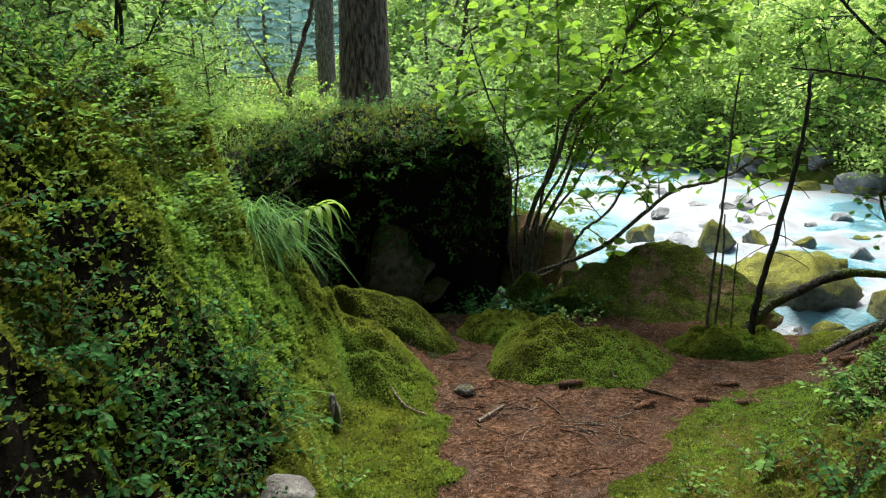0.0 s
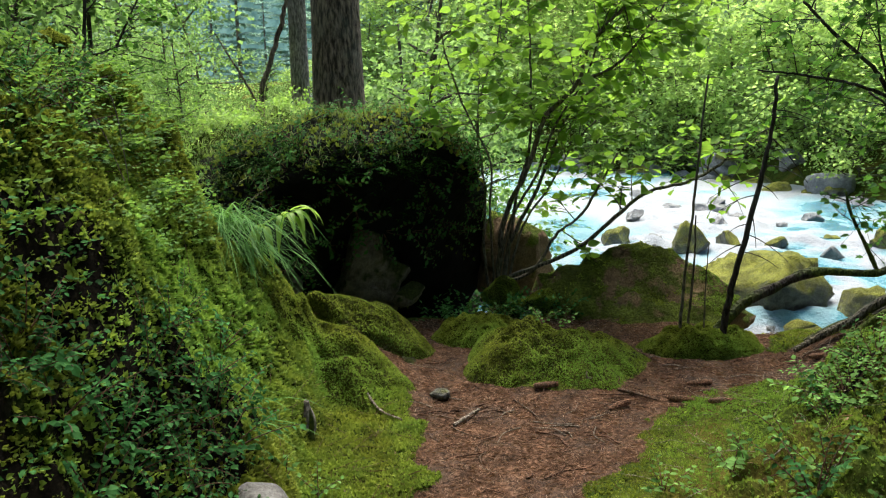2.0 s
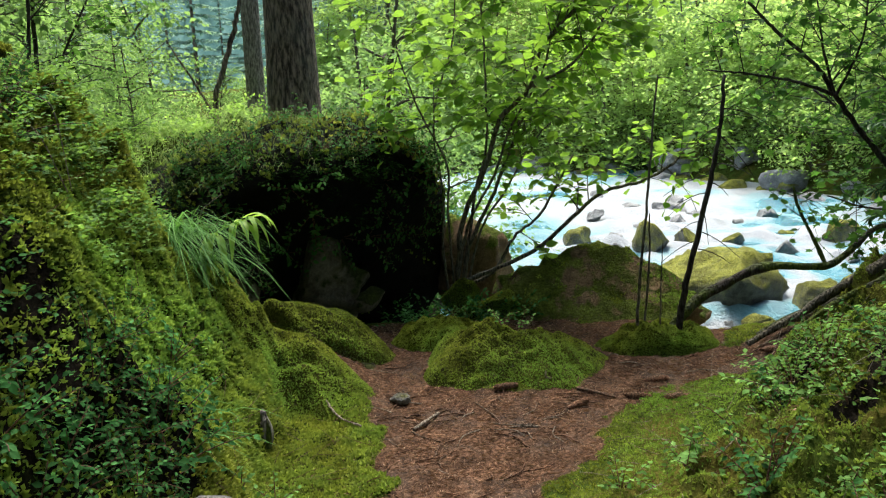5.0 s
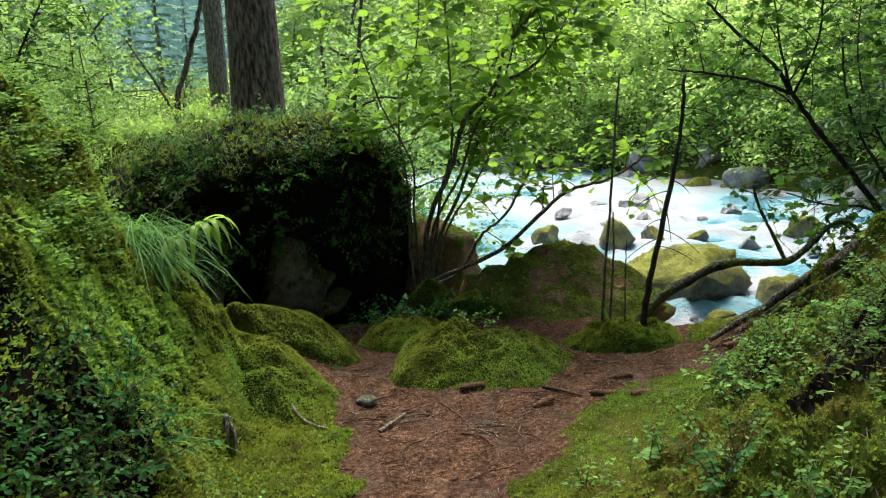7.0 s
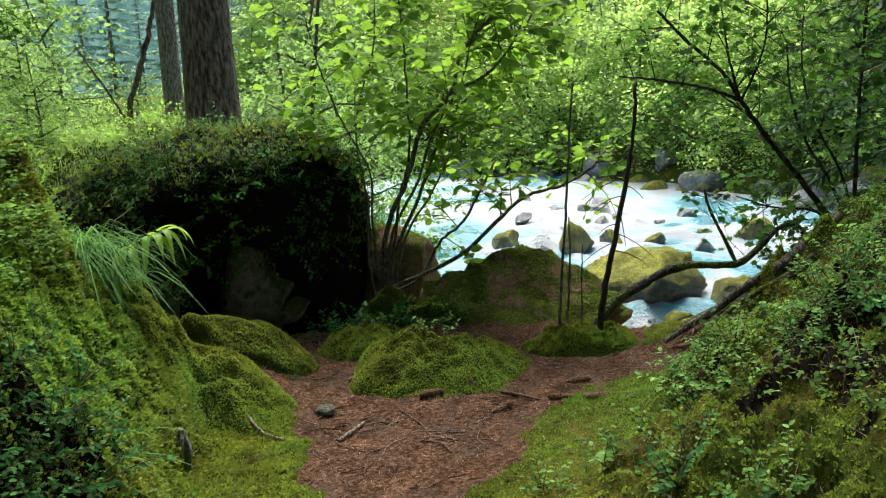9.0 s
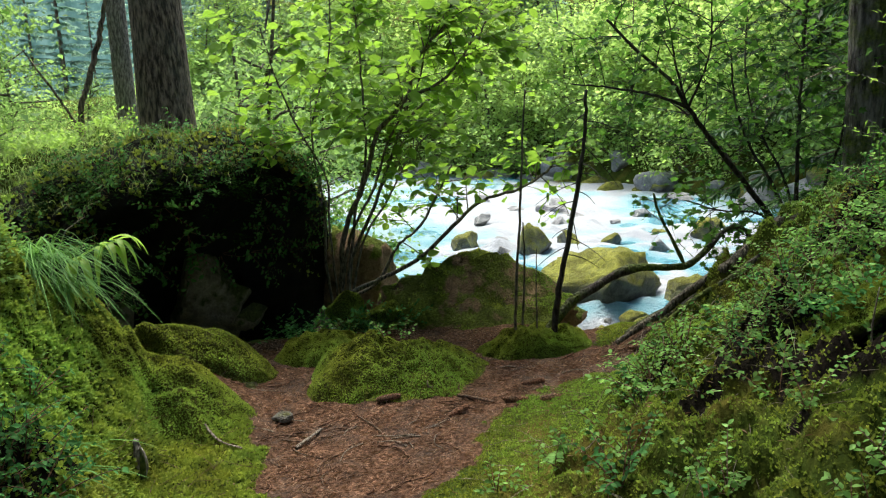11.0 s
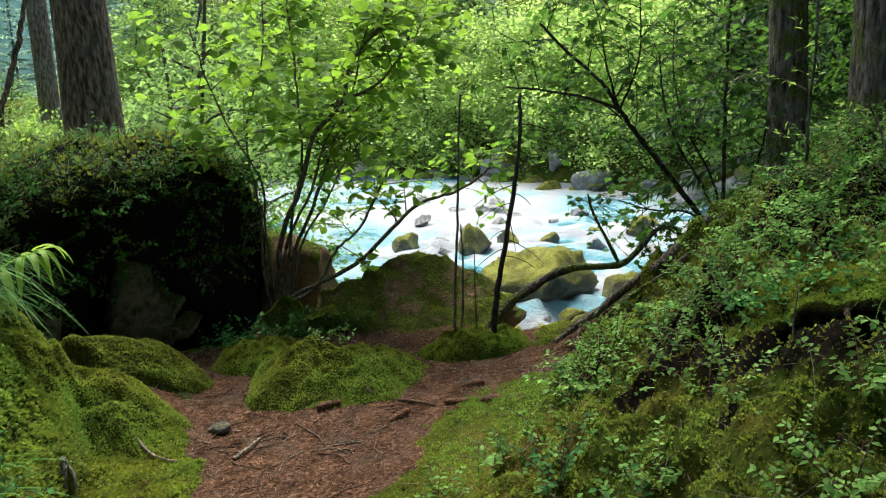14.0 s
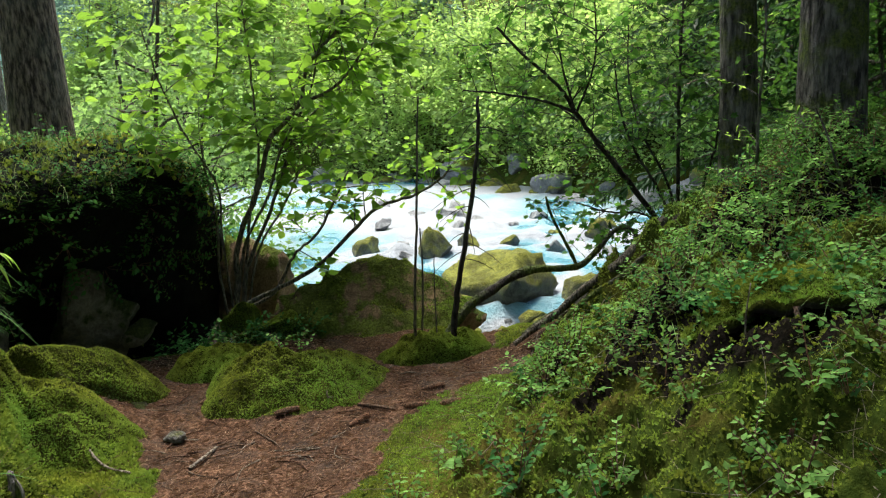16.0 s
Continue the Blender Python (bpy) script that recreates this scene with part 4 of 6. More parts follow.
H1 = [(0.64, 5.88, 0.00), (0.68, 5.77, 0.65), (0.86, 5.66, 1.07), (0.98, 5.55, 1.47), (1.19, 5.42, 1.71), (1.23, 5.32, 1.92), (1.32, 5.21, 2.08), (1.44, 5.09, 2.21), (1.47, 4.99, 2.44)]
H2 = [(0.68, 5.87, 0.00), (0.81, 5.92, 0.85), (0.93, 5.99, 1.25), (0.95, 6.07, 1.77), (0.95, 6.15, 2.28), (0.93, 6.23, 2.72)]
H3 = [(0.62, 5.88, 0.00), (0.58, 5.79, 0.71), (0.58, 5.71, 1.13), (0.39, 5.65, 1.54), (0.26, 5.57, 1.90), (0.18, 5.50, 2.25)]
H4 = [(0.62, 5.90, 0.00), (0.60, 5.88, 0.12), (0.93, 5.91, 0.22), (1.15, 6.00, 0.51), (1.38, 6.09, 0.66), (1.56, 6.18, 0.91), (1.72, 6.27, 1.14)]
H5 = [(0.62, 5.88, 0.00), (0.60, 5.86, 0.13), (0.81, 5.86, 0.22), (1.27, 5.89, 0.39), (1.60, 5.93, 0.63), (1.87, 5.97, 0.83), (2.20, 5.98, 0.91), (2.43, 6.01, 1.00), (2.61, 6.06, 1.13)]
H6 = [(0.68, 5.97, 0.00), (0.76, 6.01, 0.42), (0.98, 6.04, 0.85), (1.15, 6.06, 1.25), (1.29, 6.09, 1.52), (1.60, 6.08, 1.80), (1.85, 6.07, 2.01), (2.02, 6.07, 2.33)]
H7 = [(0.58, 5.88, 0.00), (0.55, 6.03, 0.42), (0.58, 6.17, 0.88), (0.53, 6.33, 1.34), (0.59, 6.47, 1.72), (0.75, 6.61, 2.15), (0.81, 6.75, 2.73)]
H8 = [(1.19, 5.42, 1.71), (1.45, 5.36, 1.83), (1.66, 5.35, 2.06), (1.75, 5.3, 2.3)]
H9 = [(0.62, 5.93, 0.00), (0.74, 5.86, 0.62), (0.95, 5.78, 1.03), (1.08, 5.72, 1.40), (1.24, 5.66, 1.66), (1.36, 5.6, 1.95), (1.40, 5.55, 2.5)]
H10 = [(0.70, 5.90, 0.00), (0.86, 5.95, 0.58), (1.10, 6.0, 0.92), (1.27, 6.05, 1.20), (1.48, 6.1, 1.42), (1.75, 6.15, 1.55)]
shrub("hazel_bush", "many-stemmed hazel bush with fresh green leaves beside the boulder", "bush",
      [(H1, 0.023, 0.009, 1.4), (H9, 0.014, 0.006, 0.9), (H10, 0.012, 0.005, 0.9), (H2, 0.014, 0.006, 1.3), (H3, 0.011, 0.005, 1.2), (H4, 0.018, 0.009, 0.7), (H5, 0.026, 0.010, 1.0),
       (H6, 0.020, 0.007, 1.5), (H7, 0.013, 0.006, 1.4), (H8, 0.014, 0.006, 1.2)],
      LEAF_HAZEL, 0.088, 0.050, 3, BARK_STEM, 11, 0.62, 0.45, 1, shape=HAZEL_LEAF, spread_up=0.35)

R1 = [(3.91, 4.65, 0.50), (3.62, 4.79, 0.96), (3.41, 4.85, 1.24), (3.19, 4.90, 1.55), (3.04, 4.92, 1.77), (2.79, 4.98, 2.00), (2.60, 5.00, 2.19)]
R2 = [(3.17, 4.86, 1.55), (2.88, 4.86, 1.65), (2.52, 4.87, 1.72), (2.24, 4.83, 1.75)]
R3 = [(3.94, 4.75, 0.50), (3.70, 5.05, 1.07), (3.53, 5.28, 1.40), (3.39, 5.49, 1.60)]
R4 = [(3.93, 4.63, 0.50), (3.97, 4.69, 1.29), (4.02, 4.73, 1.93), (4.08, 4.77, 2.44)]
R5 = [(3.95, 4.49, 0.60), (3.98, 4.38, 1.05), (3.99, 4.28, 1.30), (3.96, 4.22, 1.70)]
R6 = [(3.17, 4.86, 1.55), (3.27, 4.78, 1.87), (3.28, 4.75, 2.15), (3.26, 4.75, 2.51)]
R7 = [(3.16, 4.87, 1.57), (3.11, 4.95, 1.89), (3.10, 5.02, 2.19), (3.04, 5.11, 2.53)]
R8 = [(3.88, 4.67, 0.55), (3.69, 4.74, 0.74), (3.44, 4.83, 0.77), (3.18, 4.91, 0.86)]
R9 = [(3.95, 4.62, 0.50), (3.78, 4.70, 0.95), (3.62, 4.74, 1.22), (3.52, 4.80, 1.55), (3.50, 4.85, 1.95)]
R10 = [(3.96, 4.60, 0.50), (3.88, 4.72, 1.00), (3.74, 4.86, 1.40), (3.70, 4.95, 1.80), (3.74, 5.0, 2.2)]
shrub("leaning_bush", "dark-stemmed bush leaning over the river from the bank", "bush",
      [(R1, 0.024, 0.009, 1.1), (R2, 0.014, 0.005, 0.8), (R3, 0.018, 0.008, 1.0), (R4, 0.018, 0.008, 2.0), (R5, 0.014, 0.006, 1.6),
       (R6, 0.010, 0.004, 0.9), (R7, 0.010, 0.004, 0.9), (R8, 0.012, 0.005, 1.0), (R9, 0.014, 0.006, 1.3), (R10, 0.012, 0.005, 1.4)],
      LEAF_DARK, 0.062, 0.046, 5, BARK_DARK, 9, 0.6, 0.3, 1, shape=LOBED_LEAF)

SAP = [(1.92, 4.45, 0.02), (1.96, 4.43, 0.41), (2.02, 4.39, 0.73), (2.07, 4.35, 1.08), (2.11, 4.32, 1.41), (2.12, 4.31, 1.69)]
dead = shrub("dead_sapling", "thin dark leafless sapling at the end of the path", "sapling", [(SAP, 0.023, 0.010, 0)], LEAF_DARK, 0.05, 1, 7, BARK_DARK)
p = Plant(17)
line = bend(SAP, 30)
for k in range(16):
    a = line[10 + int(k * 1.2)]
    w = np.array([p.g.uniform(-1, 1), p.g.uniform(-0.6, 0.6), p.g.uniform(-0.3, 0.2)])
    w = w / np.linalg.norm(w) * p.g.uniform(0.12, 0.36)
    t = np.linspace(0, 1, 5)[:, None]
    tube(p.wood, a + w * t + np.array([0, 0, -0.08]) * t ** 2, np.linspace(0.004, 0.0015, 5), 4)
part("twig_spray", p.wood.mesh("twig_spray", BARK_DARK, shift=SAP[0]), dead)
for pts, r in (([(1.68, 4.55, 0.0), (1.70, 4.53, 0.50), (1.73, 4.50, 0.97), (1.75, 4.48, 1.41), (1.77, 4.46, 1.71)], 0.011),
               ([(1.74, 4.58, 0.0), (1.77, 4.57, 0.52), (1.77, 4.57, 0.85)], 0.009), ([(1.84, 4.54, 0.02), (1.84, 4.54, 0.42), (1.85, 4.54, 0.67)], 0.006)):
    shrub("thin_sapling", "thin bare brown stem rising from the mossy hump", "sapling", [(pts, r, r * 0.5, 0.3 if len(pts) > 3 else 0)], LEAF_HAZEL, 0.05, 0.09, 8, BARK_STEM, 8, 0.22, 0.55, 0, "thin stems on the hump")

LOG = [(1.86, 4.54, 0.02), (2.09, 4.56, 0.26), (2.31, 4.56, 0.37), (2.54, 4.55, 0.46), (2.83, 4.49, 0.46), (2.98, 4.50, 0.47), (3.13, 4.51, 0.57), (3.26, 4.53, 0.67), (3.40, 4.55, 0.69), (3.53, 4.56, 0.58)]
LOGF = [(2.93, 4.50, 0.47), (2.87, 4.55, 0.63), (2.78, 4.59, 0.84), (2.74, 4.59, 0.97)]
log = thing("bent_branch", "long crooked mossy branch reaching over the water", "branch", at=LOG[0])
for pts, r0, r1, name in ((LOG, 0.033, 0.014, "limb"), (LOGF, 0.014, 0.007, "side_limb")):
    h = Heap()
    line = bend(pts, 8 * len(pts))
    tube(h, line, np.linspace(r0, r1, len(line)), 10, 0.35, 4)
    limb = part(name, h.mesh(name, BARK_LOG, shift=LOG[0]), log if name == "limb" else limb)
p = Plant(29)
p.twigs(bend(LOGF, 12), 0.004, 5, 0.3, 0.5, 0.05, 1)
p.twigs(bend(LOG[6:], 12), 0.004, 6, 0.3, 0.3, 0.05, 1)
part("twig_spray", p.wood.mesh("twig_spray", BARK_DARK, shift=LOG[0]), log)
part("foliage", p.foliage(ROUND_LEAF, 0.05).mesh("foliage", LEAF_DARK, False, LOG[0]), log)

for k, (y0, r) in enumerate(((4.12, 0.042), (4.20, 0.036), (4.28, 0.034), (4.03, 0.028))):
    pts = [(2.22 + 0.1 * k, y0, 0), (2.5, y0 - 0.04, 0), (2.75, y0 - 0.08, 0), (3.0, y0 - 0.12, 0), (3.3, y0 - 0.13, 0), (3.8, y0 - 0.1, 0)]
    h = Heap()
    line = bend(pts, 40)
    line[:, 2] = height(line[:, 0], line[:, 1], False) + 0.9 * r + 0.02
    tube(h, line, np.linspace(r * 0.4, r * 1.0, 40), 10, 0.16, 60 + k)
    root = new("tree_root", h.mesh("tree_root", BARK_LOG if k % 2 else BARK_STEM, shift=line[0]))
    root.location = line[0]
    tagged(root, "thick dark root running down the bank", "root", "roots on the bank")


def trunk_mesh(base, top, r0, r1, material, seed, flare=0.5, bark_depth=0.10, n=70, sides=36):
    base, top = np.asarray(base, float), np.asarray(top, float)
    u = np.linspace(0, 1, n)
    tall = np.linalg.norm(top - base)
    line = base + (top - base) * u[:, None]
    line[:, 0] += 0.02 * np.sin(u * 5 + seed)
    r = r0 + (r1 - r0) * u
    r = r * (1 + flare * np.exp(-u * tall / 0.28))
    h = Heap()
    tube(h, line, r, sides, bark_depth, seed)
    return h.mesh("trunk", material, shift=base)


def spruce_limbs(g, start, end, base, top, reach, count, drop, wood, needles, dense=1.0, frond=0.34, fine=True):
    base, top = np.asarray(base, float), np.asarray(top, float)
    for k in range(count):
        u = start + (end - start) * (k + g.uniform(0, 1)) / count
        p = base + (top - base) * u
        turn = k * 2.4 + g.uniform(-0.4, 0.4)
        size = reach * (1.04 - u) ** 0.75 * g.uniform(0.75, 1.15)
        out = np.array([math.cos(turn), math.sin(turn), 0.0])
        t = np.linspace(0, 1, 8)[:, None]
        limb = p + out * size * t + np.array([0, 0, 1.0]) * size * (0.18 * t - drop * t ** 2 + 0.12 * t ** 4)
        tube(wood, limb if fine else limb[::3], np.linspace(0.012 + 0.008 * size, 0.004, 8 if fine else 3), 5 if fine else 3)
        side = np.array([-out[1], out[0], 0.0])
        n = max(4, int(size / 0.10 * dense))
        s = np.linspace(0.12, 1, n)
        q = np.clip(s * 7, 0, 6.999)
        i = q.astype(int)
        at = limb[i] + (limb[np.minimum(i + 1, 7)] - limb[i]) * (q - i)[:, None]
        for sign in (-1, 1):
            w = out * 0.75 + sign * side * g.uniform(0.6, 1.0, n)[:, None] + np.array([0, 0, -0.35]) + g.normal(size=(n, 3)) * 0.15
            long = frond * size ** 0.3 * (1.15 - 0.6 * s) * g.uniform(0.7, 1.3, n)
            w = w / np.linalg.norm(w, axis=1, keepdims=True)
            for e in range(3 if fine else 1):
                a = at + w * (long * 0.25 * e)[:, None]
                for tilt in (-1, 0, 1):
                    ww = w + tilt * 0.55 * out + g.normal(size=(n, 3)) * 0.12 + np.array([0, 0, -0.1])
                    strew(needles, LONG_LEAF, a, ww, np.array([0, 0, 1.0]) + g.normal(size=(n, 3)) * 0.3, long * 0.6, 1.0)


def spruce(name, label, base, top, r0, material, leaf, crown_from, reach, count, seed, drop=0.42, flare=0.5, dense=1.0, group="", r1=0.05, frond=0.34, fine=True):
    g = np.random.default_rng(seed)
    ob = thing(name, label, "tree", group, at=base)
    part("trunk", trunk_mesh(base, top, r0, r1, material, seed, flare, n=70 if fine else 10, sides=36 if fine else 7), ob)
    wood, needles = Heap(), Heap()
    spruce_limbs(g, crown_from, 1.0, base, top, reach, count, drop, wood, needles, dense, frond, fine)
    part("branchwork", wood.mesh("branchwork", material, shift=base), ob)
    part("crown", needles.mesh("crown", leaf, False, base), ob)
    return ob


spruce("spruce_tree", "thick brown spruce trunk standing on top of the boulder", (-0.76, 7.50, 1.18), (-0.66, 7.6, 22), 0.245, BARK_SPRUCE, NEEDLE, 0.38, 1.7, 26, 1, flare=0.25, frond=0.5, dense=0.5)
spruce("spruce_tree", "slender grey-brown spruce trunk behind the thick one", (-1.43, 9.41, 0.85), (-1.27, 9.5, 20), 0.115, BARK_GREY, NEEDLE, 0.45, 1.5, 22, 2, flare=0.2, frond=0.5, dense=0.5)
spruce("spruce_tree", "mossy grey trunk above the bank by the river", (3.99, 4.05, 0.75), (3.7, 4.4, 20), 0.135, BARK_MOSSY, NEEDLE, 0.27, 2.7, 40, 3, flare=0.35, frond=0.3, dense=0.9)
spruce("spruce_tree", "broad dark trunk with peeling mossy bark on the bank", (4.10, 3.37, 0.70), (3.85, 3.6, 22), 0.2, BARK_MOSSY, NEEDLE, 0.27, 2.9, 40, 4, flare=0.35, frond=0.3, dense=0.9)

shrub("thin_tree", "thin dark trunk of a young tree behind the moss bank", "tree", [([(-2.84, 6.40, 1.0), (-2.81, 6.41, 1.87), (-2.72, 6.45, 2.19), (-2.65, 6.48, 3.2)], 0.022, 0.012, 0.5)], LEAF_DARK, 0.06, 0.05, 11, BARK_DARK, 14, 0.7, 0.4)
shrub("thin_tree", "thin dark trunk of a young tree behind the moss bank", "tree", [([(-2.90, 6.92, 1.0), (-2.89, 6.92, 1.89), (-2.81, 6.95, 3.3)], 0.025, 0.014, 0.5), ([(-2.86, 6.94, 1.7), (-2.65, 7.02, 2.24), (-2.31, 7.10, 2.9)], 0.014, 0.007, 0.6)], LEAF_DARK, 0.06, 0.05, 12, BARK_DARK, 14, 0.7, 0.4)
shrub("rowan_sapling", "slender rowan sapling with feathery yellow-green leaves on the bank", "sapling", [([(3.34, 3.27, 0.65), (3.37, 3.26, 1.09), (3.38, 3.25, 1.57), (3.40, 3.24, 1.91), (3.38, 3.24, 2.3)], 0.012, 0.006, 0.8), ([(3.37, 2.62, 0.8), (3.42, 2.72, 1.13), (3.41, 2.83, 1.42), (3.41, 2.94, 1.6)], 0.008, 0.004, 0.5)], LEAF_FERN, 0.055, 0.03, 13, BARK_MOSSY, 9, 0.34, 0.3, 0, shape=LONG_LEAF)

V1 = [(-1.61, 7.84, 0.85), (-1.57, 7.84, 1.74), (-1.48, 7.86, 2.02), (-1.35, 7.89, 2.41), (-1.25, 7.90, 2.75), (-1.17, 7.91, 3.13)]
V2 = [(-1.60, 7.84, 1.59), (-1.74, 7.81, 1.91), (-1.86, 7.78, 2.13), (-1.98, 7.75, 2.36)]
shrub("forked_sapling", "bare forked brown sapling behind the boulder", "sapling", [(V1, 0.036, 0.02, 0), (V2, 0.016, 0.006, 0), ([(-1.60, 7.84, 1.62), (-1.5, 7.8, 1.45), (-1.38, 7.78, 1.36)], 0.012, 0.006, 0)], LEAF_DARK, 0.05, 1, 9, BARK_SPRUCE)


def broadleaf(name, label, tall, spread_r, leaves, size, leaf, seed, trunk_r=0.12, low=0.15, group=""):
    """A leafy tree at the origin: trunk, limbs and many leaf clumps."""
    g = np.random.default_rng(seed)
    ob = thing(name, label, "tree", group)
    h = Heap()
    line = bend([(0, 0, -0.4), (g.normal() * 0.15, g.normal() * 0.15, tall * 0.35), (g.normal() * 0.3, g.normal() * 0.3, tall * 0.95)], 24)
    tube(h, line, np.linspace(trunk_r, 0.02, 24), 8, 0.15, seed)
    part("trunk", h.mesh("trunk", BARK_STEM), ob)
    wood, h = Heap(), Heap()
    clumps = 26
    per = leaves // clumps
    for k in range(clumps):
        u = low + (1 - low) * (k + 0.5) / clumps
        p = line[min(int(u * 20), 22)]
        turn = k * 2.4 + g.uniform(-0.5, 0.5)
        size_k = spread_r * (0.35 + 0.75 * math.sin(math.pi * min(1, 0.15 + u * 0.85))) * g.uniform(0.6, 1.1)
        tip = p + np.array([math.cos(turn) * size_k, math.sin(turn) * size_k, size_k * g.uniform(0.0, 0.5)])
        limb = bend([p, (p + tip) / 2 + g.normal(size=3) * 0.15, tip], 8)
        tube(wood, limb[::2], np.linspace(0.03, 0.008, 4), 4)
        for c in range(3):
            mid = p + (tip - p) * (0.45 + 0.3 * c) + g.normal(size=3) * 0.25 * spread_r * 0.5
            m = per // 3
            r = np.abs(g.normal(size=m)) ** 0.8
            off = spread_vec(g, m) * (r * spread_r * 0.26)[:, None] * np.array([1.25, 1.25, 0.55])
            strew(h, OVAL_LEAF, mid + off, off + g.normal(size=(m, 3)) * 0.25 + np.array([0, 0, -0.1]), np.array([0, 0, 1.0]) + g.normal(size=(m, 3)) * 0.45, size * g.uniform(0.6, 1.3, m), 1.5)
    part("branchwork", wood.mesh("branchwork", BARK_STEM), ob)
    part("crown", h.mesh("crown", leaf, False), ob)
    return ob


def spread_vec(g, n):
    a = g.normal(size=(n, 3))
    return a / np.linalg.norm(a, axis=1, keepdims=True)


def moved(x, y, z, turn, size):
    return Matrix.LocRotScale((x, y, z), Euler((0, 0, turn)), (size, size, size))


def stand(models, places):
    """Put the models, then copies of them, at the places (x, y, turn, size)."""
    used = set()
    for k, (x, y, turn, size, which) in enumerate(places):
        ob = models[which % len(models)]
        m = moved(x, y, lay(x, y) - 0.1, turn, size)
        if ob.name in used:
            c = copy_thing(ob, m)
            c.matrix_basis = m
        else:
            used.add(ob.name)
            ob.matrix_basis = m


g = np.random.default_rng(90)
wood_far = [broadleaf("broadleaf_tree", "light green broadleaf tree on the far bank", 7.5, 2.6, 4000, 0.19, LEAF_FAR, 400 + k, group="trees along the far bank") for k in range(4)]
places = []
for k in range(46):
    u = (k + g.uniform(0, 1)) / 46
    y = 50 - 46 * u
    x = min(11.5 + (32 - y) * 0.21, 11.5 - (y - 32) / 0.59 if y > 32 else 99) + 1.2 + abs(g.normal()) * 2.6
    places.append((x, y, g.uniform(0, 6.3), g.uniform(0.55, 1.05), k))
for k in range(22):
    u = g.uniform(0, 1)
    y = 62 - 56 * u
    x = min(11.5 + (32 - y) * 0.21, 11.5 - (y - 32) / 0.59 if y > 32 else 99) + g.uniform(6, 15)
    places.append((x, y, g.uniform(0, 6.3), g.uniform(0.9, 1.5), k))
places += [(5.5 + 1.5 * k, 44 - 1.2 * k, k * 1.1, 1.15, k) for k in range(6)]
# the clearing stays open towards the hillside
places = [q for q in places if not -0.34 < q[0] / q[1] < -0.06]
stand(wood_far, places)

wood_left = [broadleaf("young_tree", "yellow-green young broadleaf tree at the clearing's edge", 4.2, 1.5, 4200, 0.085, LEAF_YOUNG, 430 + k, 0.045, 0.05, "young trees at the clearing") for k in range(3)]
places = [(-3.9, 7.0, 1, 1.0, 1), (-4.6, 8.3, 3, 1.2, 0), (-5.9, 10.5, 5, 1.4, 2), (-6.9, 13, 2, 1.5, 1), (-4.8, 6.2, 4, 1.1, 0), (-3.3, 6.6, 2, 0.6, 1),
          (0.1, 10.2, 2.5, 1.0, 2), (0.4, 12.5, 3.5, 1.1, 0), (0.2, 16, 1.5, 1.2, 1), (0.9, 19, 1.0, 1.3, 2), (-7.5, 18, 0, 1.6, 0), (-10, 16, 1, 1.7, 1), (-4.2, 9.8, 1, 0.5, 2), (-9.2, 24, 3, 1.2, 0), (-4.9, 27, 1, 0.40, 1), (-3.4, 30, 4, 0.45, 0), (-2.35, 7.5, 0, 0.26, 1), (-2.75, 8.5, 2, 0.36, 0), (-2.0, 10.4, 4, 0.30, 2), (-3.3, 11, 5, 0.55, 1), (-1.7, 13.5, 1, 0.36, 0)]
stand(wood_left, places)
wood_bank = [broadleaf("riverside_bush", "leafy green bush on the near river bank", 3.2, 1.3, 3400, 0.075, LEAF_DARK, 450 + k, 0.03, 0.2, "bushes on the near bank") for k in range(2)]
stand(wood_bank, [(0.75, 8.2, 0, 1.05, 0), (6.4, 5.4, 1, 0.9, 1), (5.0, 3.6, 5, 0.6, 0)])

far_spruce = [spruce("distant_spruce", "spruce on the wooded hillside, blue-green haze put into its colour", (0, 0, -0.5), (0, 0, 17), 0.22, BARK_SPRUCE, NEEDLE_FAR, 0.06, 3.6, 62, 500 + k, 0.35, 0.2, 0.55, "spruces on the hillside", 0.03, 0.75, False) for k in range(2)]
places = []
for k in range(44):
    a = radians(g.uniform(-24, -1))
    d = 46 + 60 * (k + g.uniform(0, 1)) / 44
    places.append((math.sin(a) * d, math.cos(a) * d, g.uniform(0, 6.3), g.uniform(0.8, 1.3), k))
for k in range(16):
    y = g.uniform(10, 60)
    x = min(11.5 + (32 - y) * 0.21, 11.5 - (y - 32) / 0.59 if y > 32 else 99) + g.uniform(9, 26)
    places.append((x, y, g.uniform(0, 6.3), g.uniform(0.8, 1.4), k))
places = [q for q in places if not -0.36 < q[0] / q[1] < -0.08]
places += [(-0.33 * d + 0.034 * d * k, d, k * 1.7, 0.8 + 0.12 * (k % 4), k) for k, d in enumerate((84, 72, 88, 78, 90, 70, 86, 80))]
stand(far_spruce, places)

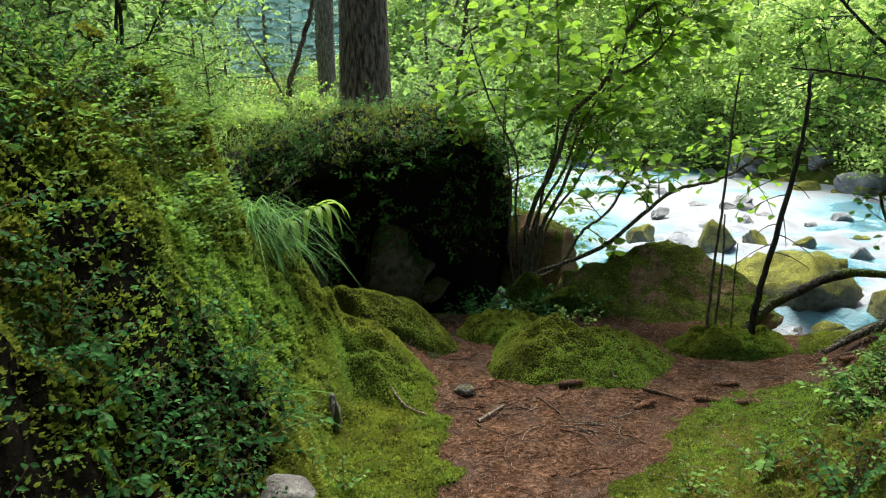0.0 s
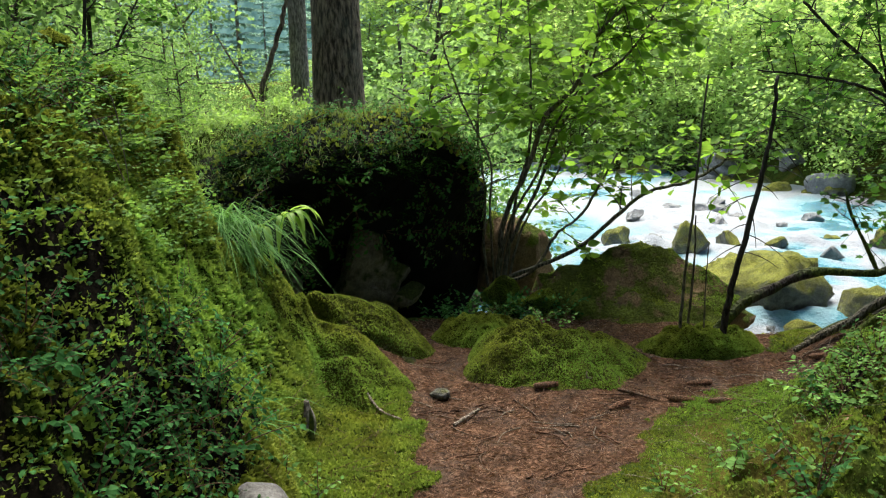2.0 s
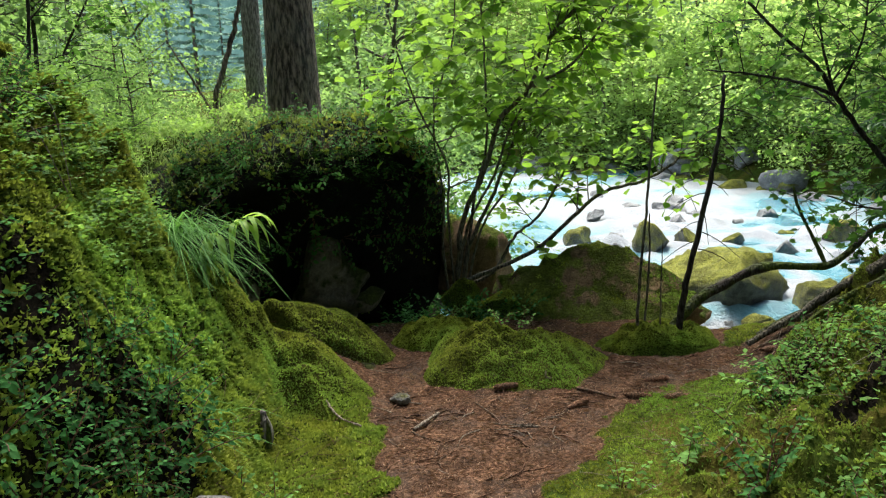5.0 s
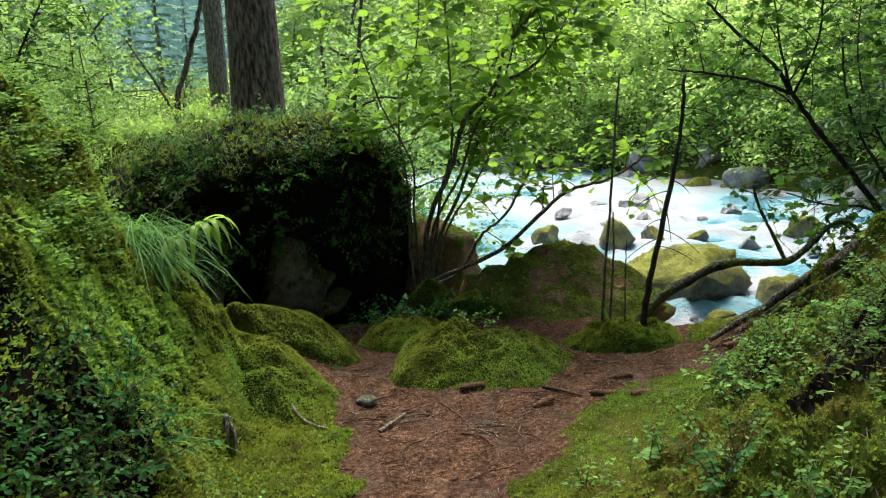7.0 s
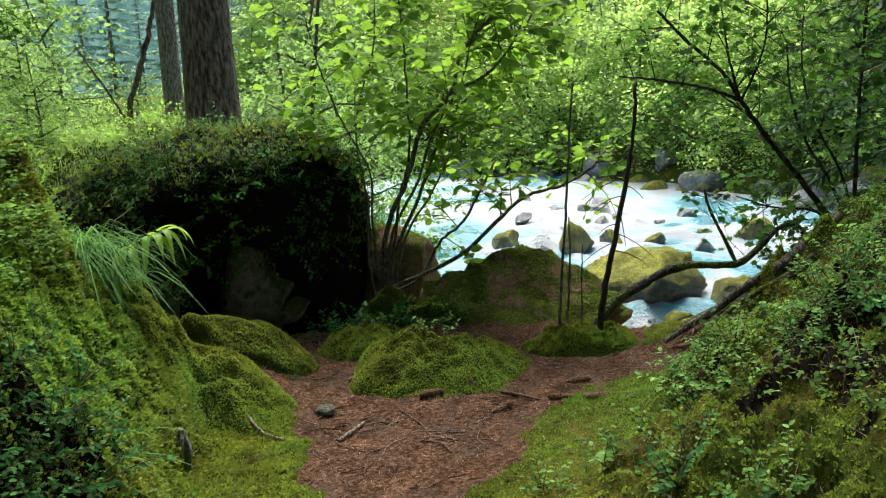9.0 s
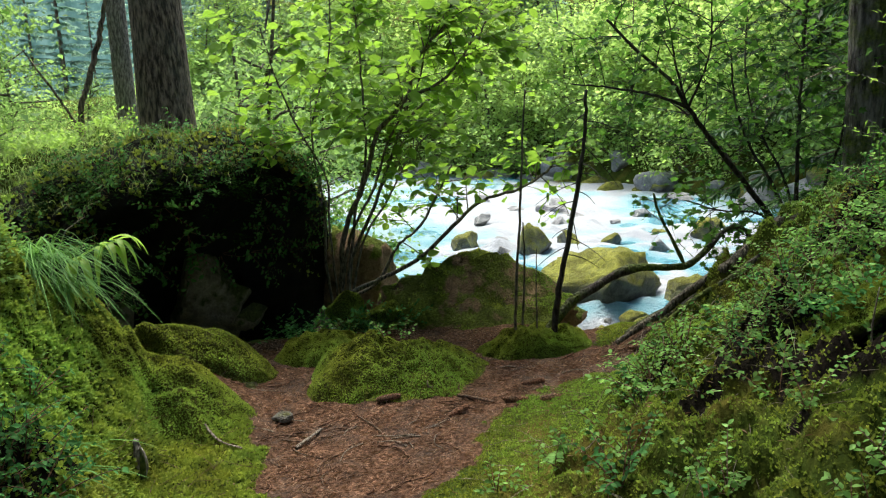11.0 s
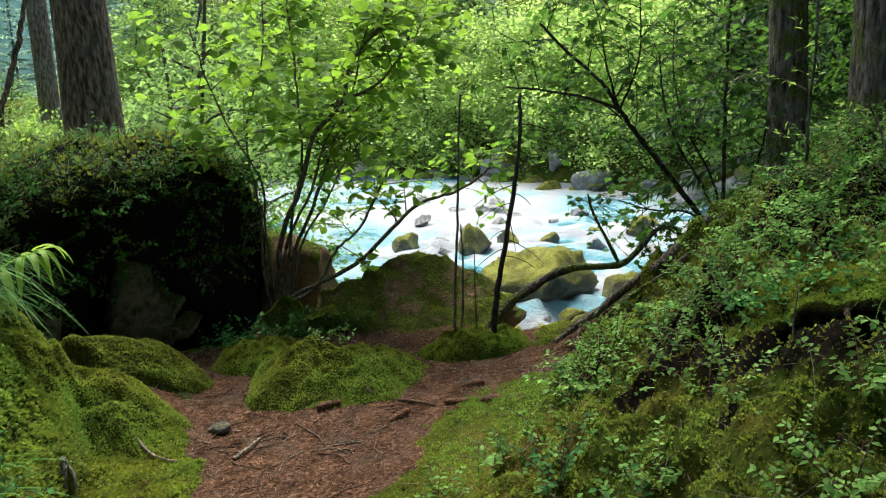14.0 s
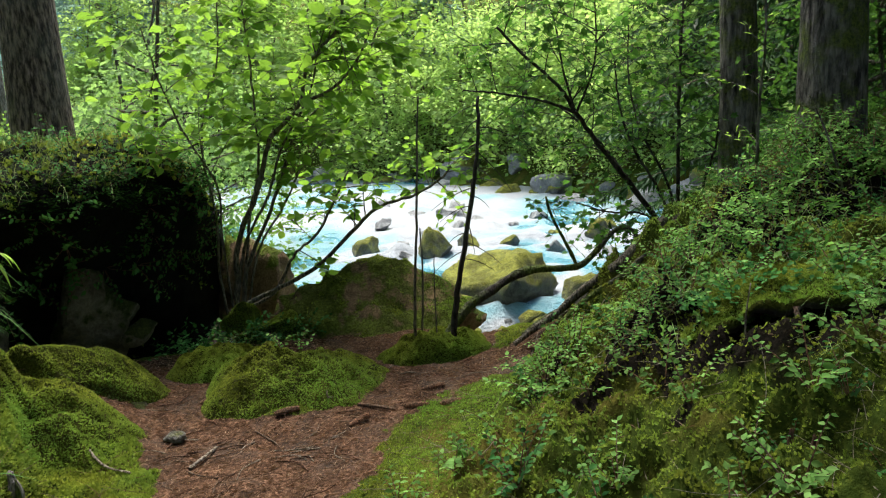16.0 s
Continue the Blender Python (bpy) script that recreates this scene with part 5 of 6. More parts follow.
near_spruce = [spruce("forest_spruce", "dark green forest spruce; copies added out of view block light", (0, 0, -0.3), (0, 0, 15), 0.2, BARK_SPRUCE, NEEDLE, 0.08, 3.0, 90, 520 + k, 0.5, 0.3, 0.62, "spruces of the forest", 0.03, 0.34) for k in range(2)]
# those behind the camera are added, unseen, to keep sky light off
stand(near_spruce, [(7.2, 5.9, 1, 0.85, 1), (15.9, 19.5, 1, 1.0, 0), (16.9, 17, 2, 0.9, 1), (17.2, 14.6, 3, 1.0, 0), (17.2, 12.3, 4, 0.9, 1), (6.3, 4.3, 2, 0.7, 0), (6.6, 3.0, 5, 0.8, 1), (-6.6, 8.8, 0, 0.85, 0), (-8.5, 12, 1, 1.1, 1), (8.5, 2.5, 2, 1.0, 0), (9.5, 5.5, 3, 1.1, 1), (-7.0, 2.0, 1, 1.0, 0), (-4.0, -7, 2, 1.1, 1), (3.5, -8, 4, 1.1, 0), (0.4, -5.6, 1, 1.0, 1), (-2.2, -4.6, 3, 0.9, 0), (2.6, -4.4, 0, 0.95, 1), (5.2, -3.4, 2, 1.0, 0), (-5.2, -2.6, 4, 1.0, 1), (6.6, -0.6, 5, 0.9, 0), (-4.6, 0.6, 5, 0.8, 1)])

# added out of view so that the high crowns darken the steep bank
tall_spruce = [spruce("tall_spruce", "tall high-crowned spruce added out of view to shade the bank", (0, 0, -0.3), (0, 0, 19), 0.2, BARK_SPRUCE, NEEDLE, 0.20, 3.4, 100, 540, 0.45, 0.3, 0.6, "tall spruces by the path", 0.03, 0.6)]
stand(tall_spruce, [(-3.4, 0.2, 0, 1.0, 0), (-5.2, 3.6, 1, 0.95, 0), (-7.4, 3.2, 2, 0.95, 0)])

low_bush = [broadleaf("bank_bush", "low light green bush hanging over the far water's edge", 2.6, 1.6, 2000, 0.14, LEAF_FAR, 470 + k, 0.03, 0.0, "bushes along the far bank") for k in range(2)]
places = []
for k in range(28):
    y = 44 - 38 * (k + g.uniform(0, 1)) / 28
    x = min(11.5 + (32 - y) * 0.21, 11.5 - (y - 32) / 0.59 if y > 32 else 99) + g.uniform(0.8, 2.4)
    places.append((x, y, g.uniform(0, 6.3), g.uniform(0.6, 1.2), k))
places += [(-20 + 2.1 * k + g.uniform(-1, 1), 44 + g.uniform(-9, 9), g.uniform(0, 6.3), g.uniform(0.5, 0.9), k) for k in range(9)]
stand(low_bush, places)
# ================= moss, grass and small plants =================
def surface_points(verts, tris, n, g):
    a, b, c = verts[tris[:, 0]], verts[tris[:, 1]], verts[tris[:, 2]]
    cr = np.cross(b - a, c - a)
    area = np.linalg.norm(cr, axis=1)
    k = g.choice(len(tris), n, p=area / area.sum())
    r1, r2 = np.sqrt(g.uniform(0, 1, n)), g.uniform(0, 1, n)
    p = a[k] * (1 - r1)[:, None] + b[k] * (r1 * (1 - r2))[:, None] + c[k] * (r1 * r2)[:, None]
    return p, cr[k] / (area[k][:, None] + 1e-12)


FROND = (np.array([(-.14, 0, 0), (.14, 0, 0), (-.26, .55, .03), (.26, .55, .03), (0, 1, -0.05)], float), np.array([(0, 1, 3), (0, 3, 2), (2, 3, 4)]))


def moss_tufts(heap, p, n, size, g, leaves=4):
    m = len(p)
    for _ in range(leaves):
        w = n * 0.9 + g.normal(size=(m, 3)) * 0.5 + np.array([0, 0, 0.05])
        strew(heap, FROND, p - n * 0.006, w, g.normal(size=(m, 3)), size * g.uniform(0.5, 1.5, m))


def bank_points(n, g, xr, yr, keep):
    x, y = g.uniform(*xr, n), g.uniform(*yr, n)
    k = keep(x, y) > g.uniform(0, 1, n)
    x, y = x[k], y[k]
    up = normal_at(x, y)
    k = 0.45 / up[:, 2] > g.uniform(0, 1, len(x))
    return np.stack([x, y, height(x, y)], -1)[k], up[k]


g = np.random.default_rng(123)
bare = lambda x, y: (litter_mask(x, y) < 0.5) * (1 - np.where(x < 0, 0.82, 0.60) * shade_earth_mask(x, y)) * (near_bank(x, y) < -1.6)
h = Heap()
p, n = bank_points(170000, g, (-1.75, 0.2), (1.4, 5.1), bare)
moss_tufts(h, p, n, 0.018, g, 3)
p, n = bank_points(190000, g, (0.1, 3.5), (1.3, 5.0), bare)
moss_tufts(h, p, n, 0.0125, g, 3)
shag = lambda x, y: bare(x, y) * (left_foot(y) - x > 0.05)
p, n = bank_points(36000, g, (-1.9, -0.4), (1.8, 4.6), shag)
moss_tufts(h, p, n, 0.022, g, 5)
for verts, tris, amount, size, whose in MOSSY:
    p, n = surface_points(verts, tris, int(21000 * amount), g)
    k = (n[:, 2] > -0.45) & (p[:, 2] > height(p[:, 0], p[:, 1]) - 0.01)
    coat = Heap()
    moss_tufts(coat, p[k], n[k], 0.0118 * size, g)
    base = whose.parent.location if whose.parent else whose.location
    part("moss_coat", coat.mesh("moss_coat", MOSS, False, base), whose, "thick yellow-green moss")
top = np.array([q.co[:] for q in slab.data.vertices]) + np.array(slab.location)
p, n = surface_points(top, np.array([q.vertices[:] for q in slab.data.polygons]), 42000, g)
k = (n[:, 2] > 0.6) & (fbm(p[:, 0] * 3.5, p[:, 1] * 3.5, p[:, 2] * 3.5, 3, 45) + 1.1 * (n[:, 2] - 0.8) + 0.5 * (p[:, 2] - 0.25) > 0.02)
moss_tufts(h, p[k], n[k], 0.014, g)
clump = lambda x, y: bare(x, y) * smooth((fbm(x * 7, y * 7, 0, 3, 47) - 0.05) / 0.1)
p, n = bank_points(60000, g, (-1.7, 3.3), (1.5, 5.0), clump)
moss_tufts(h, p, n, 0.015, g, 4)
p, n = surface_points(*BOULDER_SURFACE, 5000, g)
k = n[:, 2] > 0.35
moss_tufts(h, p[k], n[k], 0.035, g)
moss = new("moss", h.mesh("moss", MOSS, False))
tagged(moss, "thick yellow-green moss cushions on banks and stones", "moss", kind="stuff")


def sprig(name, label, seed, stems=5, tall=0.2, leaf=LEAF_BERRY, size=0.023, gap=0.016, shape=BERRY_LEAF, width=1.15, group=""):
    """A little leafy plant at the origin, with thin stems."""
    g = np.random.default_rng(seed)
    ob = thing(name, label, "plant", group)
    wood, h = Heap(), Heap()
    for k in range(stems):
        turn = k * 2.4 + g.uniform(-0.6, 0.6)
        lean = g.uniform(0.35, 0.95)
        long = tall * g.uniform(0.6, 1.2)
        t = np.linspace(0, 1, 6)[:, None]
        out = np.array([math.cos(turn), math.sin(turn), 0])
        line = out * long * lean * t + np.array([0, 0, 1.0]) * long * (t - 0.45 * lean * t ** 2) - np.array([0, 0, 0.02])
        tube(wood, line, np.linspace(0.0028, 0.001, 6), 4)
        n = int(long / gap)
        u = np.linspace(0.25, 1, n)
        q = np.clip(u * 5, 0, 4.999)
        i = q.astype(int)
        at = line[i] + (line[i + 1] - line[i]) * (q - i)[:, None]
        side = np.array([-out[1], out[0], 0.0])
        sign = np.where(np.arange(n) % 2, 1, -1)[:, None]
        way = side * sign + out * 0.5 + g.normal(size=(n, 3)) * 0.3
        strew(h, shape, at, way, np.array([0, 0, 1.0]) + g.normal(size=(n, 3)) * 0.35, size * g.uniform(0.7, 1.3, n), width)
    part("stem_spray", wood.mesh("stem_spray", TWIG_RED), ob)
    part("leaf_spray", h.mesh("leaf_spray", leaf, False), ob)
    return ob


def plant_out(models, p, n, g, low=0.7, high=1.3, lean=0.6):
    used = set()
    for k in range(len(p)):
        ob = models[g.integers(len(models))]
        up = Vector((n[k] * lean + np.array([0, 0, 1 - lean])).tolist()).normalized()
        s = g.uniform(low, high)
        m = Matrix.Translation(p[k].tolist()) @ up.to_track_quat("Z", "Y").to_matrix().to_4x4() @ pose(0, 0, 0, 0, 0, g.uniform(0, 360)) @ Matrix.Scale(s, 4)
        if ob.name in used:
            copy_thing(ob, m).matrix_basis = m
        else:
            used.add(ob.name)
            ob.matrix_basis = m


def thin_out(p, n, gap, count):
    """Keep points that are at least gap apart."""
    kept = []
    for k in range(len(p)):
        if len(kept) >= count:
            break
        if all(np.sum((p[k] - p[q]) ** 2) > gap * gap for q in kept):
            kept.append(k)
    return p[kept], n[kept]


g = np.random.default_rng(321)
berry = [sprig("bilberry_plant", "low bilberry plant with small oval leaves on the moss bank", 600 + k, 5 + k % 3, 0.20, group="bilberry plants on the banks") for k in range(5)]
broad = [sprig("seedling", "seedling with broad fresh green leaves on the moss bank", 620 + k, 6, 0.19, LEAF_FRESH, 0.024, 0.014, BERRY_LEAF, 1.2, "seedlings on the banks") for k in range(3)]
clumped = lambda x, y: smooth((fbm(x * 2.6, y * 2.6, 0, 3, 89) + 0.05) / 0.12)
left = lambda x, y: (left_foot(y) - x > 0.22) * clumped(x, y) * (0.3 + 0.7 * smooth((y - 1.8) / 0.4)) * smooth((3.0 - y + 0.5 * smooth((left_foot(y) - x - 0.7) / 0.3)) / 0.3)
right = lambda x, y: (1 - (x > 2.45) * (y > 3.75)) * ((x - 0.9) * 0.727 - (y - 2.6) * 0.687 > 0.35) * (near_bank(x, y) < -2.2) * (1 - (y > 3.1) * (x < 3.2)) * (np.hypot(x - 2.24, y - 2.00) > 0.33) * (0.04 + 0.96 * bush_mask(x, y))
p, n = bank_points(3200, g, (-2.3, -0.5), (1.3, 4.0), left)
pl, nl = thin_out(p, n, 0.09, 135)
p, n = bank_points(3200, g, (1.0, 4.0), (1.3, 4.6), right)
pr, nr = thin_out(p, n, 0.08, 200)
plant_out(berry, np.vstack([pl, pr[:70]]), np.vstack([nl, nr[:70]]), g)
plant_out(broad, pr[70:], nr[70:], g, 0.8, 1.4)
p, n = surface_points(*BOULDER_SURFACE, 900, g)
k = (n[:, 1] < 0.2) & (n[:, 2] > -0.25) & (p[:, 2] > 0.95) & (p[:, 0] > -1.6)
p, n = thin_out(p[k], n[k], 0.22, 22)
ledge = [sprig("ledge_plant", "leafy plant hanging from the side of the boulder", 640 + k, 6, 0.24, LEAF_LEDGE, 0.030, 0.02, BERRY_LEAF, 1.2, "plants on the boulder") for k in range(3)]
plant_out(ledge, p, n, g, 0.8, 1.5, 0.75)
p, n = surface_points(*BOULDER_SURFACE, 2500, g)
k = (n[:, 1] < -0.3) & (p[:, 2] > 0.35) & (p[:, 2] < 1.35) & (p[:, 0] > -1.5)
p, n = thin_out(p[k], n[k], 0.19, 34)
face = [sprig("face_plant", "small leafy spray growing out of the boulder's face", 660 + k, 5, 0.24, LEAF_LEDGE, 0.034, 0.024, BERRY_LEAF, 1.1, "sprays on the boulder's face") for k in range(2)]
plant_out(face, p, n, g, 0.7, 1.3, 0.8)


def undergrowth(name, label, p, n, seed, leaf, tall, size, gap=0.02, stems=4, width=1.2):
    """Many small leafy shoots in one mesh."""
    g = np.random.default_rng(seed)
    h = Heap()
    for k in range(len(p)):
        for _ in range(stems):
            out = g.normal(size=3) * np.array([1, 1, 0.25]) + n[k] * 0.8
            out /= np.linalg.norm(out)
            long = tall * g.uniform(0.5, 1.25)
            m = max(3, int(long / gap))
            u = np.linspace(0.25, 1, m)[:, None]
            line = p[k] + out * long * u + np.array([0, 0, 0.35]) * long * (u - u ** 2)
            side = np.cross(out, (0, 0, 1.0))
            sign = np.where(np.arange(m) % 2, 1, -1)[:, None]
            strew(h, BERRY_LEAF, line, side * sign + out * 0.5 + g.normal(size=(m, 3)) * 0.25, np.array([0, 0, 1.0]) + g.normal(size=(m, 3)) * 0.35, size * g.uniform(0.7, 1.35, m), width)
    return tagged(new(name, h.mesh(name, leaf, False)), label, "plants", kind="stuff")


low_left = lambda x, y: (left_foot(y) - x > 0.10) * smooth((2.95 - y) / 0.3) * (0.06 + 0.94 * shade_earth_mask(x, y))
crest = lambda x, y: (left_foot(y) - x > 0.72) * (height(x, y, False) > 0.75) * 1.0
p, n = bank_points(4000, g, (-2.9, -0.9), (2.3, 5.4), crest)
undergrowth("crest_growth", "light green small-leaved shoots along the crest of the bank", p[:480], n[:480], 39, LEAF_CREST, 0.17, 0.026, 0.019, 4)
ridge = lambda x, y: (left_foot(y) - x > 0.5) * smooth((fbm(x * 3, y * 3, 0, 3, 88) + 0.08) / 0.1)
p, n = bank_points(1600, g, (-1.85, -1.0), (2.3, 3.55), ridge)
undergrowth("ridge_growth", "fresh green small-leaved shoots on the upper moss bank", p[:150], n[:150], 42, LEAF_CREST, 0.14, 0.025, 0.018, 4)
low_right = lambda x, y: (1 - (x > 2.45) * (y > 3.75)) * right(x, y) * (0.35 + 0.65 * shade_earth_mask(x, y)) * smooth((fbm(x * 2.1, y * 2.1, 0, 3, 87) + 0.12) / 0.15) * 1.0
p, n = bank_points(6000, g, (-2.4, -0.5), (1.2, 4.4), low_left)
undergrowth("bank_undergrowth", "dense small-leaved undergrowth over the steep moss bank", p[:55], n[:55], 31, LEAF_BERRY, 0.13, 0.022, 0.017)
p, n = bank_points(5000, g, (1.1, 4.2), (1.2, 4.6), low_right)
undergrowth("bank_undergrowth", "leafy undergrowth over the river-side bank", p[:90], n[:90], 32, LEAF_FRESH, 0.15, 0.023, 0.015)
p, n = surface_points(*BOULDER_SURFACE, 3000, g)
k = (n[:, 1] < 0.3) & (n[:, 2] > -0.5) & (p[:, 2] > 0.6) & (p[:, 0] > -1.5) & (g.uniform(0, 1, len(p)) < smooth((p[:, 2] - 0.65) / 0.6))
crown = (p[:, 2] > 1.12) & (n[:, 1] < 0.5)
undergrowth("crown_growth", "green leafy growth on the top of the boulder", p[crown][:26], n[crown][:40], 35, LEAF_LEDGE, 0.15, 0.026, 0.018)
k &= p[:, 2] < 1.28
undergrowth("boulder_growth", "leafy growth clinging to the boulder, coloured dark as in shade", p[k][:240], n[k][:240], 33, LEAF_SHADE, 0.14, 0.024, 0.015)


a, b = np.random.default_rng(61).uniform(-1, 1, (2, 60))
x, y = 0.62 + 0.55 * a, 5.62 + 0.32 * b
undergrowth("hazel_shoots", "leafy shoots round the foot of the hazel", np.stack([x, y, height(x, y)], -1), np.tile([[0, -0.3, 1.0]], (60, 1)), 38, LEAF_BERRY, 0.24, 0.036, 0.03, 3)


def blades(heap, at, way, long, wide, g, droop=0.6):
    """Curved grass blades, each a tapering ribbon of four pieces."""
    n, steps = len(at), 5
    t = np.linspace(0, 1, steps)
    way = way / np.linalg.norm(way, axis=1, keepdims=True)
    flat = way * np.array([1, 1, 0]) + g.normal(size=(n, 3)) * np.array([0.3, 0.3, 0])
    flat /= np.linalg.norm(flat, axis=1, keepdims=True) + 1e-9
    side = np.stack([-flat[:, 1], flat[:, 0], np.zeros(n)], -1)
    pos = at[:, None, :] + long[:, None, None] * (way[:, None, :] * t[None, :, None] + (flat * 0.35 - np.array([0, 0, 1.0]) * droop)[:, None, :] * (t ** 2.2)[None, :, None])
    w = wide * np.array([0.6, 1, 0.9, 0.6, 0.06]) * 0.5
    v = np.stack([pos - side[:, None, :] * w[None, :, None], pos + side[:, None, :] * w[None, :, None]], 2).reshape(n, steps * 2, 3)
    q = np.array([[2 * k, 2 * k + 1, 2 * k + 3, 2 * k + 2] for k in range(steps - 1)])
    heap.add(v.reshape(-1, 3), (), (q[None] + (np.arange(n) * steps * 2)[:, None, None]).reshape(-1, 4))


def grass_tuft(name, label, at, count, long, wide, lean, seed, material=GRASS, spread_r=0.12, droop=0.7):
    g = np.random.default_rng(seed)
    h = Heap()
    base = np.stack([g.normal(size=count) * spread_r, g.normal(size=count) * spread_r * 0.6, np.zeros(count) - 0.03], -1)
    way = np.array([0, 0, 1.0]) + np.asarray(lean) + g.normal(size=(count, 3)) * np.array([0.38, 0.38, 0.1])
    blades(h, base, way, long * g.uniform(0.5, 1.15, count), wide, g, droop)
    ob = new(name, h.mesh(name, material, True))
    ob.location = at
    return tagged(ob, label, "grass", "grass tufts")


grass_tuft("grass_tuft", "long drooping green grass tuft on the moss bank", (-1.10, 3.92, lay(-1.10, 3.92) - 0.05), 340, 0.54, 0.0065, (0.30, -0.32, 0.0), 700, spread_r=0.11, droop=0.95)
grass_tuft("grass_tuft", "long drooping green grass tuft on the moss bank", (-0.98, 3.98, lay(-0.98, 3.98) + 0.02), 130, 0.46, 0.0065, (0.40, -0.3, 0), 701, spread_r=0.07, droop=1.0)
grass_tuft("grass_tuft", "few long blades arching from the moss bank", (-0.72, 2.95, 0.36), 14, 0.3, 0.008, (0.3, -0.3, 0), 702, spread_r=0.03)
grass_tuft("grass_tuft", "few long blades arching from the moss bank", (-0.72, 2.62, 0.36), 18, 0.34, 0.009, (0.3, -0.3, 0), 703, spread_r=0.04)

# lily-like plant with long drooping leaves
g = np.random.default_rng(5)
lily = thing("lily_plant", "plant with long drooping yellow-green leaves beside the grass", "plant", at=(-0.78, 4.08, 0.57))
h = Heap()
tube(h, bend([(-0.10, 0, -0.05), (-0.13, 0, 0.20), (-0.08, -0.01, 0.36), (0.02, -0.03, 0.42), (0.12, -0.05, 0.45)], 18), np.linspace(0.007, 0.004, 18), 6)
part("stem", h.mesh("stem", LEAF_LILY), lily)


def arching_leaf(at, turn, long, wide, rise, fall):
    """A broad leaf that rises from the stem, arches over and hangs down, folded along its middle."""
    n = 12
    t = np.linspace(0, 1, n)
    out = np.array([math.cos(turn), math.sin(turn), 0.0])
    line = np.asarray(at, float) + long * (out * (t - 0.30 * t ** 2)[:, None] * 0.85 + np.array([0, 0, 1.0]) * (rise * t - fall * t ** 2)[:, None])
    side = np.array([-out[1], out[0], 0.0])
    w = wide * 0.5 * np.sin(np.pi * (0.10 + 0.90 * t)) ** 0.8 * (1 - 0.3 * t)
    v = np.stack([line - side * w[:, None] + [0, 0, 0.004], line - [0, 0, 0.003], line + side * w[:, None] + [0, 0, 0.004]], 1).reshape(-1, 3)
    k = np.arange(n - 1)[:, None] * 3
    h = Heap()
    h.add(v, (), np.concatenate([k + [0, 1, 4, 3], k + [1, 2, 5, 4]]))
    return h


LILY_WHORLS = (((-0.07, -0.01, 0.365), ((-150, 0.20, 0.050), (-95, 0.30, 0.062), (-60, 0.22, 0.050), (160, 0.18, 0.044)), 0.25, 1.25),
               ((0.05, -0.04, 0.43), ((-100, 0.24, 0.048), (-70, 0.27, 0.054), (-38, 0.27, 0.046), (40, 0.22, 0.036)), 0.45, 1.10),
               ((0.11, -0.05, 0.45), ((-52, 0.24, 0.038), (-28, 0.25, 0.034), (-10, 0.26, 0.032), (8, 0.24, 0.030), (24, 0.22, 0.030)), 0.40, 0.75))
for at, leaves, rise, fall in LILY_WHORLS:
    for turn, long, wide in leaves:
        start = np.asarray(at) + np.array([g.uniform(-0.02, 0.02), 0, g.uniform(-0.012, 0.012)])
        part("leaf", arching_leaf(start, radians(turn + g.uniform(-8, 8)), long, wide, rise * g.uniform(0.7, 1.3), fall * g.uniform(0.8, 1.2)).mesh("leaf", LEAF_LILY), lily)

# meadow behind the boulder, and the grass hanging over its crown
h = Heap()
n = 14000
y = 6.7 + g.uniform(0, 1, n) ** 1.8 * 34
x = g.uniform(-0.55, 0.06, n) * y
k = near_bank(x, y) < -0.3
x, y = x[k], y[k]
at = np.stack([x, y, height(x, y) - 0.02], -1)
blades(h, at, np.array([0, 0, 1.0]) + g.normal(size=(len(x), 3)) * 0.25, g.uniform(0.2, 0.55, len(x)) * (0.7 + 0.05 * (y - 6)), 0.006, g, 0.4)
tagged(new("meadow_grass", h.mesh("meadow_grass", MEADOW)), "tall pale green meadow grass in the clearing", "grass", kind="stuff")
h = Heap()
p, n = surface_points(*BOULDER_SURFACE, 9000, g)
k = (p[:, 2] > 1.0) & (n[:, 2] > 0.55) & (n[:, 1] < 0.6)
p, n = p[k][:3200], n[k][:3200]
blades(h, p, n * 0.5 + g.normal(size=p.shape) * 0.3 + np.array([0, -0.15, 0.6]), g.uniform(0.10, 0.30, len(p)), 0.0042, g, 0.75)
tagged(new("crown_grass", h.mesh("crown_grass", GRASS_DRY)), "thin grass hanging over the top of the boulder", "grass", kind="stuff")
clearing = lambda x, y: 1.0 * (near_bank(x, y) < -1) * (np.hypot((x + 0.55) / 1.3, y - 6.4) > 1.0) * ((y > 6.6) | (x < -1.75))
p, n = bank_points(4000, g, (-4.0, -1.0), (4.5, 9.5), clearing)
undergrowth("clearing_herbs", "light green leafy herbs in the clearing behind the bank", p[:600], n[:600], 34, LEAF_FERN, 0.28, 0.040, 0.034, 4)
x, y = g.uniform(-2.9, -0.9, 8000), g.uniform(4.6, 8.2, 8000)
k = (y > 6.7) | (x < -1.65 - 0.1 * fbm(x * 3, y * 3, 0, 2, 49))
x, y = x[k], y[k]
h = Heap()
blades(h, np.stack([x, y, height(x, y) - 0.02], -1), np.array([0.1, -0.2, 1.0]) + g.normal(size=(len(x), 3)) * 0.3, g.uniform(0.12, 0.40, len(x)), 0.0045, g, 0.6)
tagged(new("slope_grass", h.mesh("slope_grass", MEADOW)), "pale grass on the slope beside the boulder", "grass", kind="stuff")

